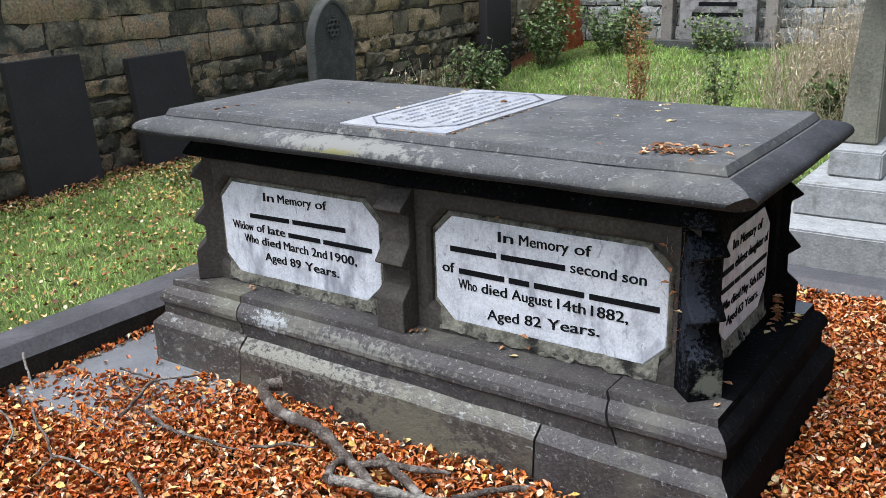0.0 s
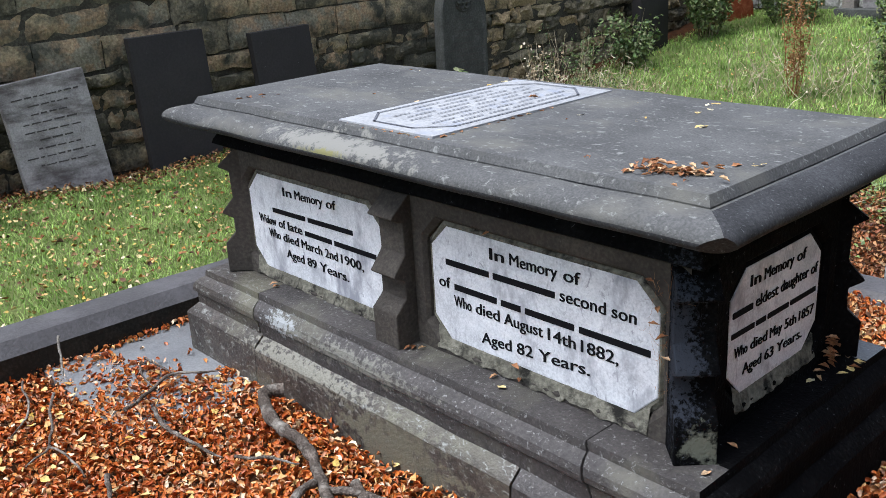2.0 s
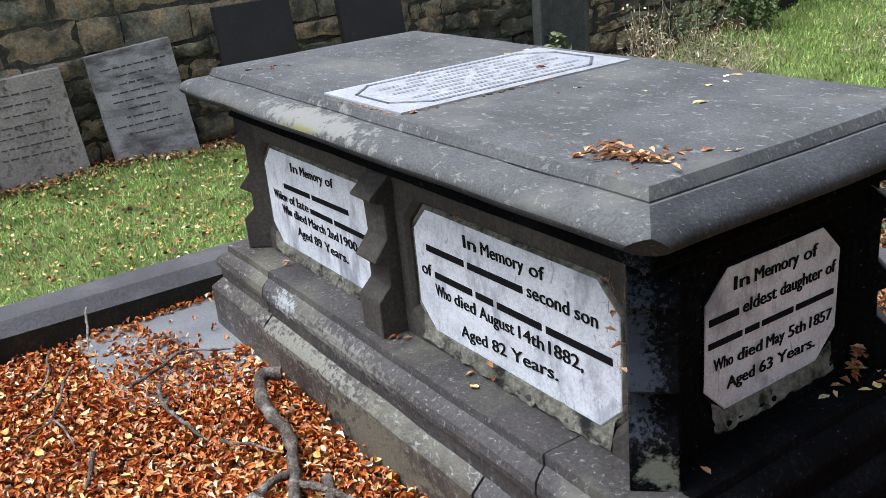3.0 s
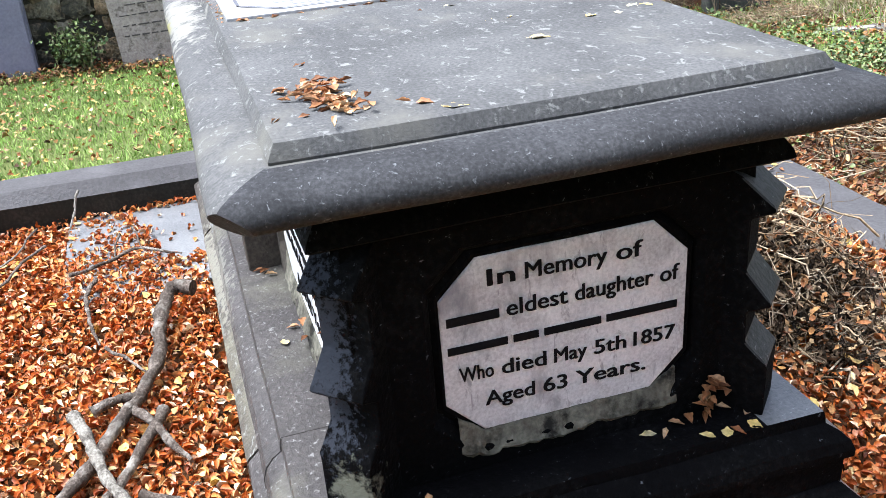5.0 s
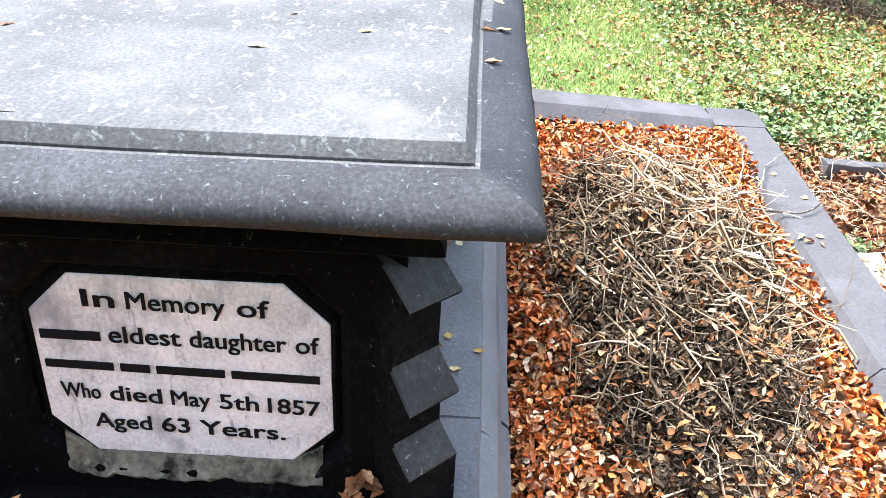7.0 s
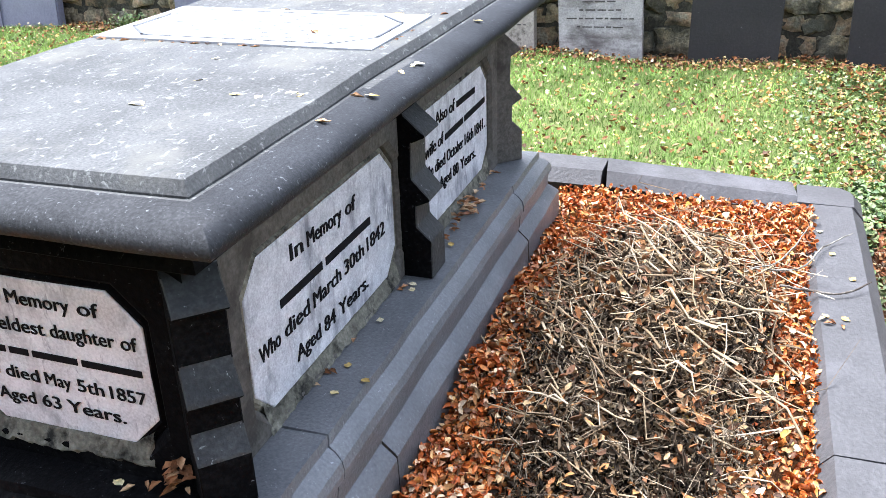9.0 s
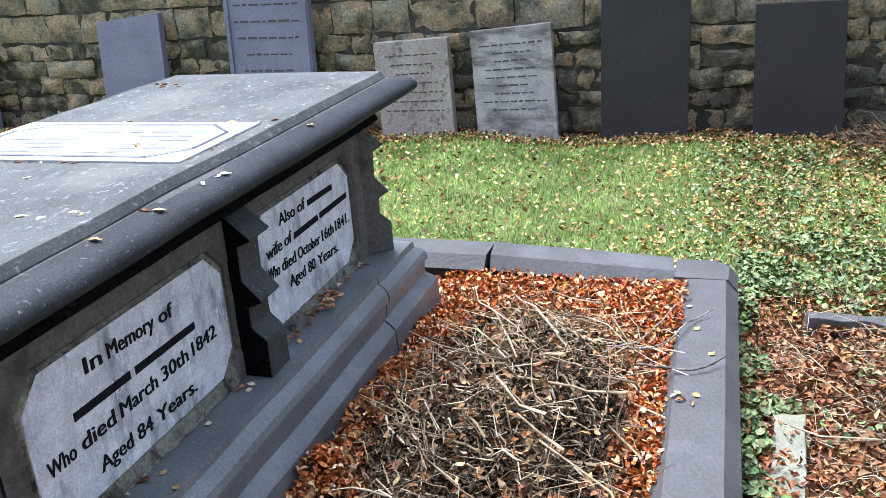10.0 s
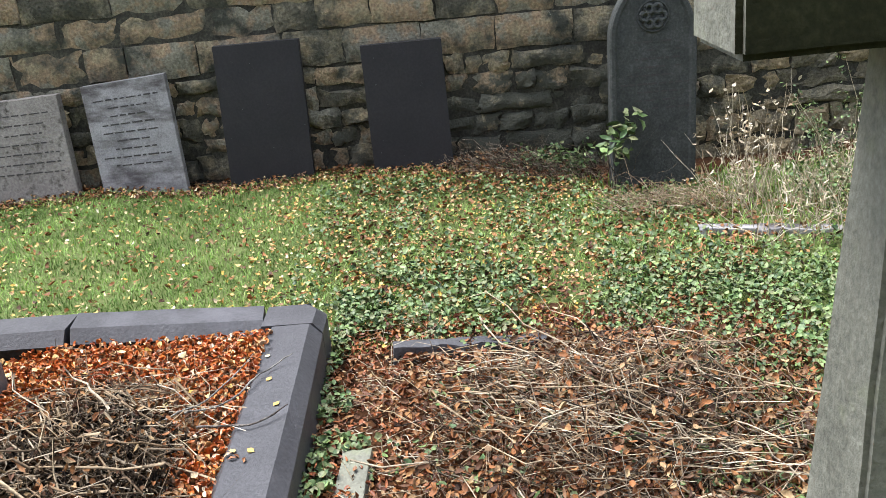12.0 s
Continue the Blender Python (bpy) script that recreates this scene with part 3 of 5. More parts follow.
def panel(place, outer, hole, tablet_label, writing, ring=SOOTSHADE):
    """place maps (u, out, z) to the world; outer and hole are (u0, u1, z0, z1)."""
    u0, u1, z0, z1 = outer
    h = octagon(*hole)
    cu, cz = (hole[0] + hole[1]) / 2, (hole[2] + hole[3]) / 2
    big_h = grown(h, cu, cz, 0.028)
    mid_h = grown(h, cu, cz, 0.016)
    rim = [(big_h[0][0], z0), (big_h[1][0], z0), (u1, big_h[2][1]), (u1, big_h[3][1]), (big_h[4][0], z1), (big_h[5][0], z1), (u0, big_h[6][1]), (u0, big_h[7][1])]
    corners = [(u1, z0), (u1, z1), (u0, z1), (u0, z0)]
    bm = bmesh.new()

    def loop(pts, out):
        return [bm.verts.new(place(u, out, z)) for u, z in pts]

    back, front, edge, inner, deep = loop(rim, -0.04), loop(rim, 0.015), loop(big_h, 0.015), loop(mid_h, 0.002), loop(grown(h, cu, cz, 0.012), -0.012)
    cb, cf = loop(corners, -0.04), loop(corners, 0.015)
    for a, b in ((front, edge), (edge, inner), (inner, deep)):
        for i in range(8):
            j = (i + 1) % 8
            bm.faces.new((a[i], a[j], b[j], b[i]))
    for k, i in enumerate((1, 3, 5, 7)):
        j = (i + 1) % 8
        bm.faces.new((front[i], cf[k], front[j]))
    part("panel_frame", bm, {end_east: SOOTSHADE, side_b: PALEPANEL}.get(place, PANEL), tomb, angle=20)
    bm = bmesh.new()
    o = grown(h, cu, cz, 0.014)
    a, b, c = loop(o, -0.01), loop(grown(h, cu, cz, 0.004), 0.001), loop(grown(h, cu, cz, -0.01), -0.004)
    for r, s in ((a, b), (b, c)):
        for i in range(8):
            j = (i + 1) % 8
            bm.faces.new((r[i], r[j], s[j], s[i]))
    split_long(bm, 0.1)
    part("tablet_rim", worn(bm, 0.003, 14.0), ring, tomb)
    # a thick uneven bed of mortar, smeared up into the lower corners
    bm = bmesh.new()
    cols = 44
    rows_ = []
    for k in range(cols + 1):
        t = k / cols
        u = hole[0] + 0.02 + (hole[1] - hole[0] - 0.04) * t
        rag = 0.016 * noise.noise(Vector((u * 23, z0, 2.0))) + 0.008 * noise.noise(Vector((u * 61, z0, 5.0)))
        side = min(u - hole[0], hole[1] - u)
        rise = 0.72 * max(0.0, min(OCT, OCT - side))
        sunk = 0.006 * noise.noise(Vector((u * 37, z0, 9.0)))
        rows_.append([bm.verts.new(place(u, q, z)) for q, z in ((-0.01, hole[2] + rise + 0.006), (0.005 + sunk * 0.4, hole[2] + rise + 0.002 + rag * 0.3),
                                                                (0.011 + sunk, hole[2] + rise * 0.45 - 0.016 + rag * 0.6), (0.02 + sunk, hole[2] - 0.036 + rag), (-0.01, z0 + 0.002))])
    for r, q in zip(rows_, rows_[1:]):
        for i in range(4):
            bm.faces.new((r[i], r[i + 1], q[i + 1], q[i]))
    part("mortar_bed", worn(bm, 0.003, 40.0), MORTAR, tomb, "crumbling buff mortar under the tablet")
    bm = bmesh.new()
    a, b, c = loop(h, -0.02), loop(grown(h, cu, cz, -0.002), 0.0), loop(grown(h, cu, cz, -0.004), 0.0015)
    for r, s in ((a, b), (b, c)):
        for i in range(8):
            j = (i + 1) % 8
            bm.faces.new((r[i], r[j], s[j], s[i]))
    bm.faces.new(c)
    tablet = part("inscription_tablet", bm, SHADED_SUGARED if place is side_b else PLAQUE, tomb, tablet_label, angle=20)
    for item in writing:
        letters(tablet, place, *item)
    return tablet


def text_mesh(body):
    cu = bpy.data.curves.new("letters", "FONT")
    cu.body, cu.extrude, cu.resolution_u = body, 0.01, 3
    ob = new("letters", cu)
    me = bpy.data.meshes.new_from_object(ob.evaluated_get(bpy.context.evaluated_depsgraph_get()))
    bpy.data.objects.remove(ob)
    # struck twice, a hair apart, for the heavy strokes of lead letters
    co = [tuple(v.co) for v in me.vertices]
    fs = [tuple(p.vertices) for p in me.polygons]
    k = len(co)
    bold = bpy.data.meshes.new("lettering")
    bold.from_pydata([(x - 0.016, y, z) for x, y, z in co] + [(x + 0.016, y + 0.006, z + 0.004) for x, y, z in co], [], fs + [tuple(i + k for i in f) for f in fs])
    return bold


def letters(parent, place, u0, z0, u1, z1, height, words):
    """One line of writing from (u0, z0) to (u1, z1) along its foot. words: text, or a number of strokes for a plain bar."""
    total = sum(len(w) if isinstance(w, str) else w for w in words) + 0.7 * (len(words) - 1)
    at = 0.0
    for w in words:
        n = len(w) if isinstance(w, str) else w
        a, b = at / total, (at + n) / total
        at += n + 0.7
        ua, ub, za, zb = u0 + (u1 - u0) * a, u0 + (u1 - u0) * b, z0 + (z1 - z0) * a, z0 + (z1 - z0) * b
        if isinstance(w, str):
            me = text_mesh(w)
            xs = [v.co.x for v in me.vertices]
            lo, hi = min(xs), max(xs)
            for v in me.vertices:
                f = (v.co.x - lo) / (hi - lo)
                v.co = Vector(place(ua + (ub - ua) * f, 0.0032 + v.co.z * 0.08, za + (zb - za) * f + v.co.y / 0.7 * height))
            me.materials.clear()
            me.materials.append(INK)
            ob = new("lettering", me)
            ob.parent = parent
        else:
            bm = bmesh.new()
            q = [bm.verts.new(place(u, o, z)) for u, z in ((ua, za + height * 0.04), (ub, zb + height * 0.04), (ub, zb + height * 0.56), (ua, za + height * 0.56)) for o in (0.001, 0.004)]
            for i in range(4):
                j = (i + 1) % 4
                bm.faces.new((q[2 * i], q[2 * j], q[2 * j + 1], q[2 * i + 1]))
            bm.faces.new([q[1], q[3], q[5], q[7]])
            part("name_bar", bm, INK, parent, smooth=False)


def side_a(u, out, z):
    return (u, -0.37 - out, z)


def side_b(u, out, z):
    return (u, 0.37 + out, z)


def end_east(u, out, z):
    return (1.038 + out, u, z)


def end_west(u, out, z):
    return (-1.025 - out, u, z)


A1 = [
    (-0.708, 0.653, -0.379, 0.660, 0.034, ("In", "Memory", "of")),
    (-0.791, 0.574, -0.296, 0.584, 0.034, (8, 10)),
    (-0.894, 0.521, -0.175, 0.524, 0.034, ("Widow", "of", "late", 7, 10)),
    (-0.834, 0.471, -0.249, 0.466, 0.034, ("Who", "died", "March", "2nd", "1900,")),
    (-0.727, 0.408, -0.340, 0.403, 0.034, ("Aged", "89", "Years.")),
]
A2 = [
    (0.358, 0.654, 0.692, 0.658, 0.036, ("In", "Memory", "of")),
    (0.170, 0.592, 0.871, 0.598, 0.036, (7, 9, "second", "son")),
    (0.135, 0.517, 0.914, 0.519, 0.036, ("of", 7, 3, 7, 9)),
    (0.199, 0.465, 0.817, 0.467, 0.036, ("Who", "died", "August", "14th", "1882,")),
    (0.312, 0.375, 0.724, 0.403, 0.036, ("Aged", "82", "Years.")),
]
E1 = [
    (-0.130, 0.668, 0.163, 0.663, 0.032, ("In", "Memory", "of")),
    (-0.207, 0.602, 0.238, 0.600, 0.032, (5, "eldest", "daughter", "of")),
    (-0.208, 0.546, 0.236, 0.540, 0.028, (7, 3, 7, 9)),
    (-0.191, 0.488, 0.235, 0.475, 0.03, ("Who", "died", "May", "5th", "1857")),
    (-0.145, 0.427, 0.175, 0.420, 0.03, ("Aged", "63", "Years.")),
]
B1 = [
    (0.663, 0.636, 0.310, 0.621, 0.04, ("In", "Memory", "of")),
    (0.726, 0.548, 0.228, 0.542, 0.04, (7, 9)),
    (0.835, 0.469, 0.136, 0.477, 0.04, ("Who", "died", "March", "30th", "1842")),
    (0.680, 0.384, 0.266, 0.376, 0.04, ("Aged", "84", "Years.")),
]
B2 = [
    (-0.307, 0.650, -0.722, 0.643, 0.04, ("Also", "of", 7)),
    (-0.201, 0.571, -0.838, 0.576, 0.04, ("wife", "of", 7, 9)),
    (-0.198, 0.503, -0.837, 0.484, 0.04, ("Who", "died", "October", "16th", "1841.")),
    (-0.328, 0.430, -0.718, 0.410, 0.04, ("Aged", "80", "Years.")),
]

tab = "white marble tablet lettered in black, lead inscription"
panel(side_a, (-1.03, -0.024, 0.29, 0.8), (-0.95, -0.138, 0.334, 0.713), tab, A1, MORTAR)
panel(side_a, (-0.024, 1.03, 0.29, 0.8), (0.105, 0.94, 0.342, 0.718), tab, A2, MORTAR)
panel(side_b, (-1.03, -0.024, 0.29, 0.8), (-0.87, -0.135, 0.33, 0.722), tab, B2, MORTAR)
panel(side_b, (-0.024, 1.03, 0.29, 0.8), (0.06, 0.87, 0.335, 0.71), tab, B1, MORTAR)
panel(end_east, (-0.375, 0.375, 0.29, 0.8), (-0.22, 0.257, 0.372, 0.727), tab, E1)
part("end_panel", box(-1.04, -0.99, -0.375, 0.375, 0.285, 0.8, 0.003), SOOTSHADE, tomb)

BUTT = [(0.0, 0.8), (0.02, 0.788), (0.078, 0.738), (0.082, 0.728), (0.04, 0.708), (0.038, 0.605), (0.084, 0.552), (0.088, 0.54), (0.046, 0.52), (0.046, 0.458),
        (0.086, 0.42), (0.09, 0.41), (0.09, 0.296)]


LITSTONE = material("lit_buttress_stone", [(0.01, 0.0105, 0.011), (0.024, 0.025, 0.025), (0.055, 0.057, 0.056)], 9, 90, 0.6, 0.4, spots=(0.3, 0.31, 0.31), spot_scale=70, spot_size=0.66)


def buttress(x, y, yaw, width, inset, mat=SOOTSHADE):
    """A stepped little buttress facing along yaw."""
    bm = bmesh.new()
    rows = []
    for d, z in BUTT:
        rows.append([bm.verts.new((-inset, -width / 2, z)), bm.verts.new((d, -width / 2, z)), bm.verts.new((d, width / 2, z)), bm.verts.new((-inset, width / 2, z))])
    for a, b in zip(rows, rows[1:]):
        for i in range(4):
            j = (i + 1) % 4
            bm.faces.new((a[i], a[j], b[j], b[i]))
    bm.faces.new(rows[0])
    bm.faces.new(rows[-1][::-1])
    bmesh.ops.bevel(bm, geom=[e for e in bm.edges if e.calc_length() > 0.03], offset=0.003, segments=1, affect="EDGES")
    bm.transform(Matrix.Translation((x, y, 0)) @ Matrix.Rotation(radians(yaw), 4, "Z"))
    stone = part("buttress", worn(bm, 0.002, 12.0, x * 3 + y), mat, tomb, angle=25)
    # sloping heads and the north face: light put in as a paler colour
    stone.data.materials.append(LITSTONE)
    for poly in stone.data.polygons:
        if mat is SOOTSHADE and y > 0 and (poly.normal.z > 0.25 or (abs(x) < 0.5 and poly.normal.y > 0.5)):
            poly.material_index = 1


buttress(-0.024, -0.383, -90, 0.118, 0.03, PANEL)
buttress(-0.024, 0.383, 90, 0.118, 0.03, SOOTSHADE)
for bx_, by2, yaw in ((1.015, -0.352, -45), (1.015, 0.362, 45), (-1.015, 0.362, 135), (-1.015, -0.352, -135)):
    buttress(bx_, by2, yaw, 0.105, 0.07, SOOTSHADE if bx_ > 0 else (PALEPANEL if by2 > 0 else PANEL))

# the tablet let into the lid
top = thing("lid_tablet", "white marble tablet set flush in the tomb lid, inscription worn away", "tablet")
bm = box(-0.235, 0.205, -0.43, 0.4, 0.985, 1.006, 0.002)
part("slab", worn(bm, 0.001, 8), TABLET, top)


def strip(parent, pts, w, z, mat, name="border_line", label=""):
    bm = bmesh.new()
    for (xa, ya), (xb, yb) in zip(pts, pts[1:] + pts[:1]):
        d = Vector((xb - xa, yb - ya, 0)).normalized()
        nrm = Vector((-d.y, d.x, 0)) * w / 2
        a, b = Vector((xa, ya, z)) - d * w / 2, Vector((xb, yb, z)) + d * w / 2
        bm.faces.new([bm.verts.new(p) for p in (a - nrm, b - nrm, b + nrm, a + nrm)])
    return part(name, bm, mat, parent, label, smooth=False)


strip(top, octagon(-0.195, 0.165, -0.39, 0.36, 0.09), 0.008, 1.0085, GREYINK)
for k in range(7):
    half = (0.26, 0.3, 0.22, 0.31, 0.28, 0.3, 0.18)[k]
    x = 0.12 - k * 0.045
    yy = -0.015 - half
    while yy < -0.015 + half:
        step = random.uniform(0.05, 0.15)
        bm = bmesh.new()
        y1 = min(yy + step, half)
        bm.faces.new([bm.verts.new(p) for p in ((x, yy, 1.009), (x, y1, 1.009), (x + 0.0055, y1, 1.009), (x + 0.0055, yy, 1.009))])
        part("worn_line", bm, GREYINK, top, smooth=False)
        yy += step + random.uniform(0.012, 0.03)


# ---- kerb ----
DAMPSHADE = material("damp_shaded_kerb_stone", [(0.01, 0.0095, 0.008), (0.022, 0.021, 0.017), (0.05, 0.047, 0.038)], 6, 70, 0.8, 0.4)


def kerb(a, b, width, za, zb, label):
    """A kerb stone from a to b with chamfers on both top edges."""
    d = Vector((b[0] - a[0], b[1] - a[1], 0))
    n = Vector((-d.y, d.x, 0)).normalized()
    prof = [(-0.5 * width, -0.4), (-0.5 * width, -0.045), (-0.5 * width + (0.035 if width > 0 else -0.035), 0), (0.5 * width - (0.05 if width > 0 else -0.05), 0), (0.5 * width, -0.055), (0.5 * width, -0.4)]
    bm = bmesh.new()
    rows = []
    for k in range(13):
        t = k / 12
        p = Vector((a[0], a[1], za + (zb - za) * t)) + d * t
        rows.append([bm.verts.new(p + n * u + Vector((0, 0, z))) for u, z in prof])
    for r, s in zip(rows, rows[1:]):
        for i in range(len(prof)):
            j = (i + 1) % len(prof)
            bm.faces.new((r[i], r[j], s[j], s[i]))
    bm.faces.new(rows[0])
    bm.faces.new(rows[-1][::-1])
    ob = new("kerb_stone", finish(worn(bm, 0.003, 5, a[0]), KERB, "kerb_stone", angle=25))
    # inner faces towards the bed: shade and damp put into a darker colour
    ob.data.materials.append(DAMPSHADE)
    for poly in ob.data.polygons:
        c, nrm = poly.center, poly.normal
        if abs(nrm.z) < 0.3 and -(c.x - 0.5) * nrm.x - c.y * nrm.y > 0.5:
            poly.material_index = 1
    return tagged(ob, label, "kerb", "grave kerb")


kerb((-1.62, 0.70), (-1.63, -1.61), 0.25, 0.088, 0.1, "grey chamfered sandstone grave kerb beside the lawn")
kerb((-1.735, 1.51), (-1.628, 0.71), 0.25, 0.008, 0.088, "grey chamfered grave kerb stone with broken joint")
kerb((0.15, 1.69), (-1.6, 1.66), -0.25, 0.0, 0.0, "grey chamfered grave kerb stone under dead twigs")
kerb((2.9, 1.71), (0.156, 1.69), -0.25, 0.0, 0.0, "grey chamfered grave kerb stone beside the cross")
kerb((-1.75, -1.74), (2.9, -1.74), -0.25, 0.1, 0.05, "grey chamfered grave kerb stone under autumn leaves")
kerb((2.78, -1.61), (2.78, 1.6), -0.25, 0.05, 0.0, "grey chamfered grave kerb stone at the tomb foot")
# the rounded corner stone
bm = bmesh.new()
foot = [(-1.605, 1.52), (-1.605, 1.785)] + [(-1.77 - 0.09 * math.sin(a), 1.695 + 0.09 * math.cos(a)) for a in (math.pi / 2 * k / 8 for k in range(9))] + [(-1.86, 1.52)]
levels = []
for inset, z in ((0, -0.4), (0, -0.05), (0.04, 0.0)):
    levels.append([bm.verts.new((x + (inset if x < -1.78 else (inset * 0.7 if x < -1.68 else 0)), y - (inset if y > 1.72 else 0), z)) for x, y in foot])
for r, q in zip(levels, levels[1:]):
    for i in range(len(foot)):
        j = (i + 1) % len(foot)
        bm.faces.new((r[i], r[j], q[j], q[i]))
bm.faces.new(levels[-1])
tagged(new("kerb_stone", finish(worn(bm, 0.003, 6), KERB, "kerb_stone", angle=25)), "pale rounded corner stone of the grave kerb", "kerb", "grave kerb")
slab = new("ledger_slab", finish(worn(box(-1.5, -0.7, -1.1, -0.38, -0.14, -0.052, 0.006), 0.003, 5), LEDGER, "ledger_slab"))
tagged(slab, "flat grey stone slab half buried in leaves", "stone slab")


# ---- headstones along the wall ----
WALLX = -4.58


def headstone(y0, y1, top_l, top_r, skew, mat, label, lean=0.09, thick=0.07, x_top=-4.47, rows=0, bar=None, border=False):
    """A flat stone leaning on the wall. skew: how far its head is shifted sideways."""
    zb = float(ground_z(-4.35, (y0 + y1) / 2)) - 0.06
    t = thing("headstone", label, "headstone", group="headstones along the wall")
    nu, nz = 4, 6
    bm = bmesh.new()

    def at(u, w, q):
        top_z = top_l + (top_r - top_l) * u
        z = zb + (top_z - zb) * w
        return Vector((x_top + lean * (1 - w) - q, y0 + (y1 - y0) * u + skew * w, z))

    f = [[bm.verts.new(at(i / nu, j / nz, 0)) for i in range(nu + 1)] for j in range(nz + 1)]
    g = [[bm.verts.new(at(i / nu, j / nz, thick)) for i in range(nu + 1)] for j in range(nz + 1)]
    for j in range(nz):
        for i in range(nu):
            bm.faces.new((f[j][i], f[j][i + 1], f[j + 1][i + 1], f[j + 1][i]))
            bm.faces.new((g[j][i], g[j + 1][i], g[j + 1][i + 1], g[j][i + 1]))
        bm.faces.new((f[j][0], f[j + 1][0], g[j + 1][0], g[j][0]))
        bm.faces.new((f[j][nu], g[j][nu], g[j + 1][nu], f[j + 1][nu]))
    for i in range(nu):
        bm.faces.new((f[0][i], g[0][i], g[0][i + 1], f[0][i + 1]))
        bm.faces.new((f[nz][i], f[nz][i + 1], g[nz][i + 1], g[nz][i]))
    sharp = [e for e in bm.edges if len(e.link_faces) == 2 and e.calc_face_angle(0) > 0.8]
    bmesh.ops.bevel(bm, geom=sharp, offset=0.006, segments=2, affect="EDGES")
    part("slab", worn(bm, 0.003, 5, y0), mat, t, angle=30)
    if border:
        for ua, ub, wa, wb in ((0.02, 0.055, 0, 0.97), (0.945, 0.98, 0, 0.97), (0.055, 0.945, 0.945, 0.97)):
            bm = bmesh.new()
            lo = [bm.verts.new(at(u, w, -0.001)) for u, w in ((ua, wa), (ub, wa), (ub, wb), (ua, wb))]
            hi = [bm.verts.new(at(u, w, -0.012)) for u, w in ((ua, wa), (ub, wa), (ub, wb), (ua, wb))]
            for i in range(4):
                bm.faces.new((lo[i], lo[(i + 1) % 4], hi[(i + 1) % 4], hi[i]))
            bm.faces.new(hi)
            part("border_moulding", bm, mat, t)
    for k in range(rows):
        w = 0.86 - k * (0.62 / max(rows, 1))
        half = random.uniform(0.2, 0.42)
        u = 0.5 - half
        while u < 0.5 + half - 0.03:
            du = min(random.uniform(0.04, 0.13), 0.5 + half - u)
            bm = bmesh.new()
            hgt = random.uniform(0.009, 0.014)
            bm.faces.new([bm.verts.new(at(p, q, -0.003)) for p, q in ((u, w), (u + du, w), (u + du, w + hgt), (u, w + hgt))])
            part("worn_line", bm, bar or WORN, t, smooth=False)
            u += du + 0.025
    return t


WORN = material("worn_cut_letter", [(0.05, 0.045, 0.042), (0.09, 0.083, 0.078)], 40, 200, 0.9, 0.0)
FADED = material("faded_slate_letter", [(0.14, 0.14, 0.17), (0.2, 0.2, 0.24)], 40, 200, 0.8, 0.0)
headstone(-5.3, -4.62, 0.97, 0.96, -0.0, SKYSLATE, "blue-grey slate headstone leaning on the wall, faint inscription", rows=7, bar=FADED, border=True)
headstone(-3.41, -2.8, 0.857, 0.916, 0.0, SKYSLATE, "plain lavender-grey slate headstone leaning on the wall", rows=5, bar=FADED)
headstone(-2.175, -1.44, 1.12, 1.11, 0.0, SKYSLATE, "tall purple-grey slate headstone with moulded edge", rows=6, bar=WORN, border=True)
headstone(-0.89, -0.3, 0.62, 0.648, -0.045, BROWNHEAD, "short flaking brown sandstone headstone, illegible inscription", thick=0.09, rows=7)
headstone(-0.11, 0.495, 0.685, 0.732, -0.053, GREYHEAD, "short grey stone headstone with worn lettering", rows=9)
headstone(0.81, 1.415, 0.888, 0.892, 0.0, SLATE, "plain black slate slab leaning on the wall")
headstone(1.858, 2.428, 0.805, 0.815, -0.02, SLATE, "plain black slate slab, leaning, pale lichen flecks")


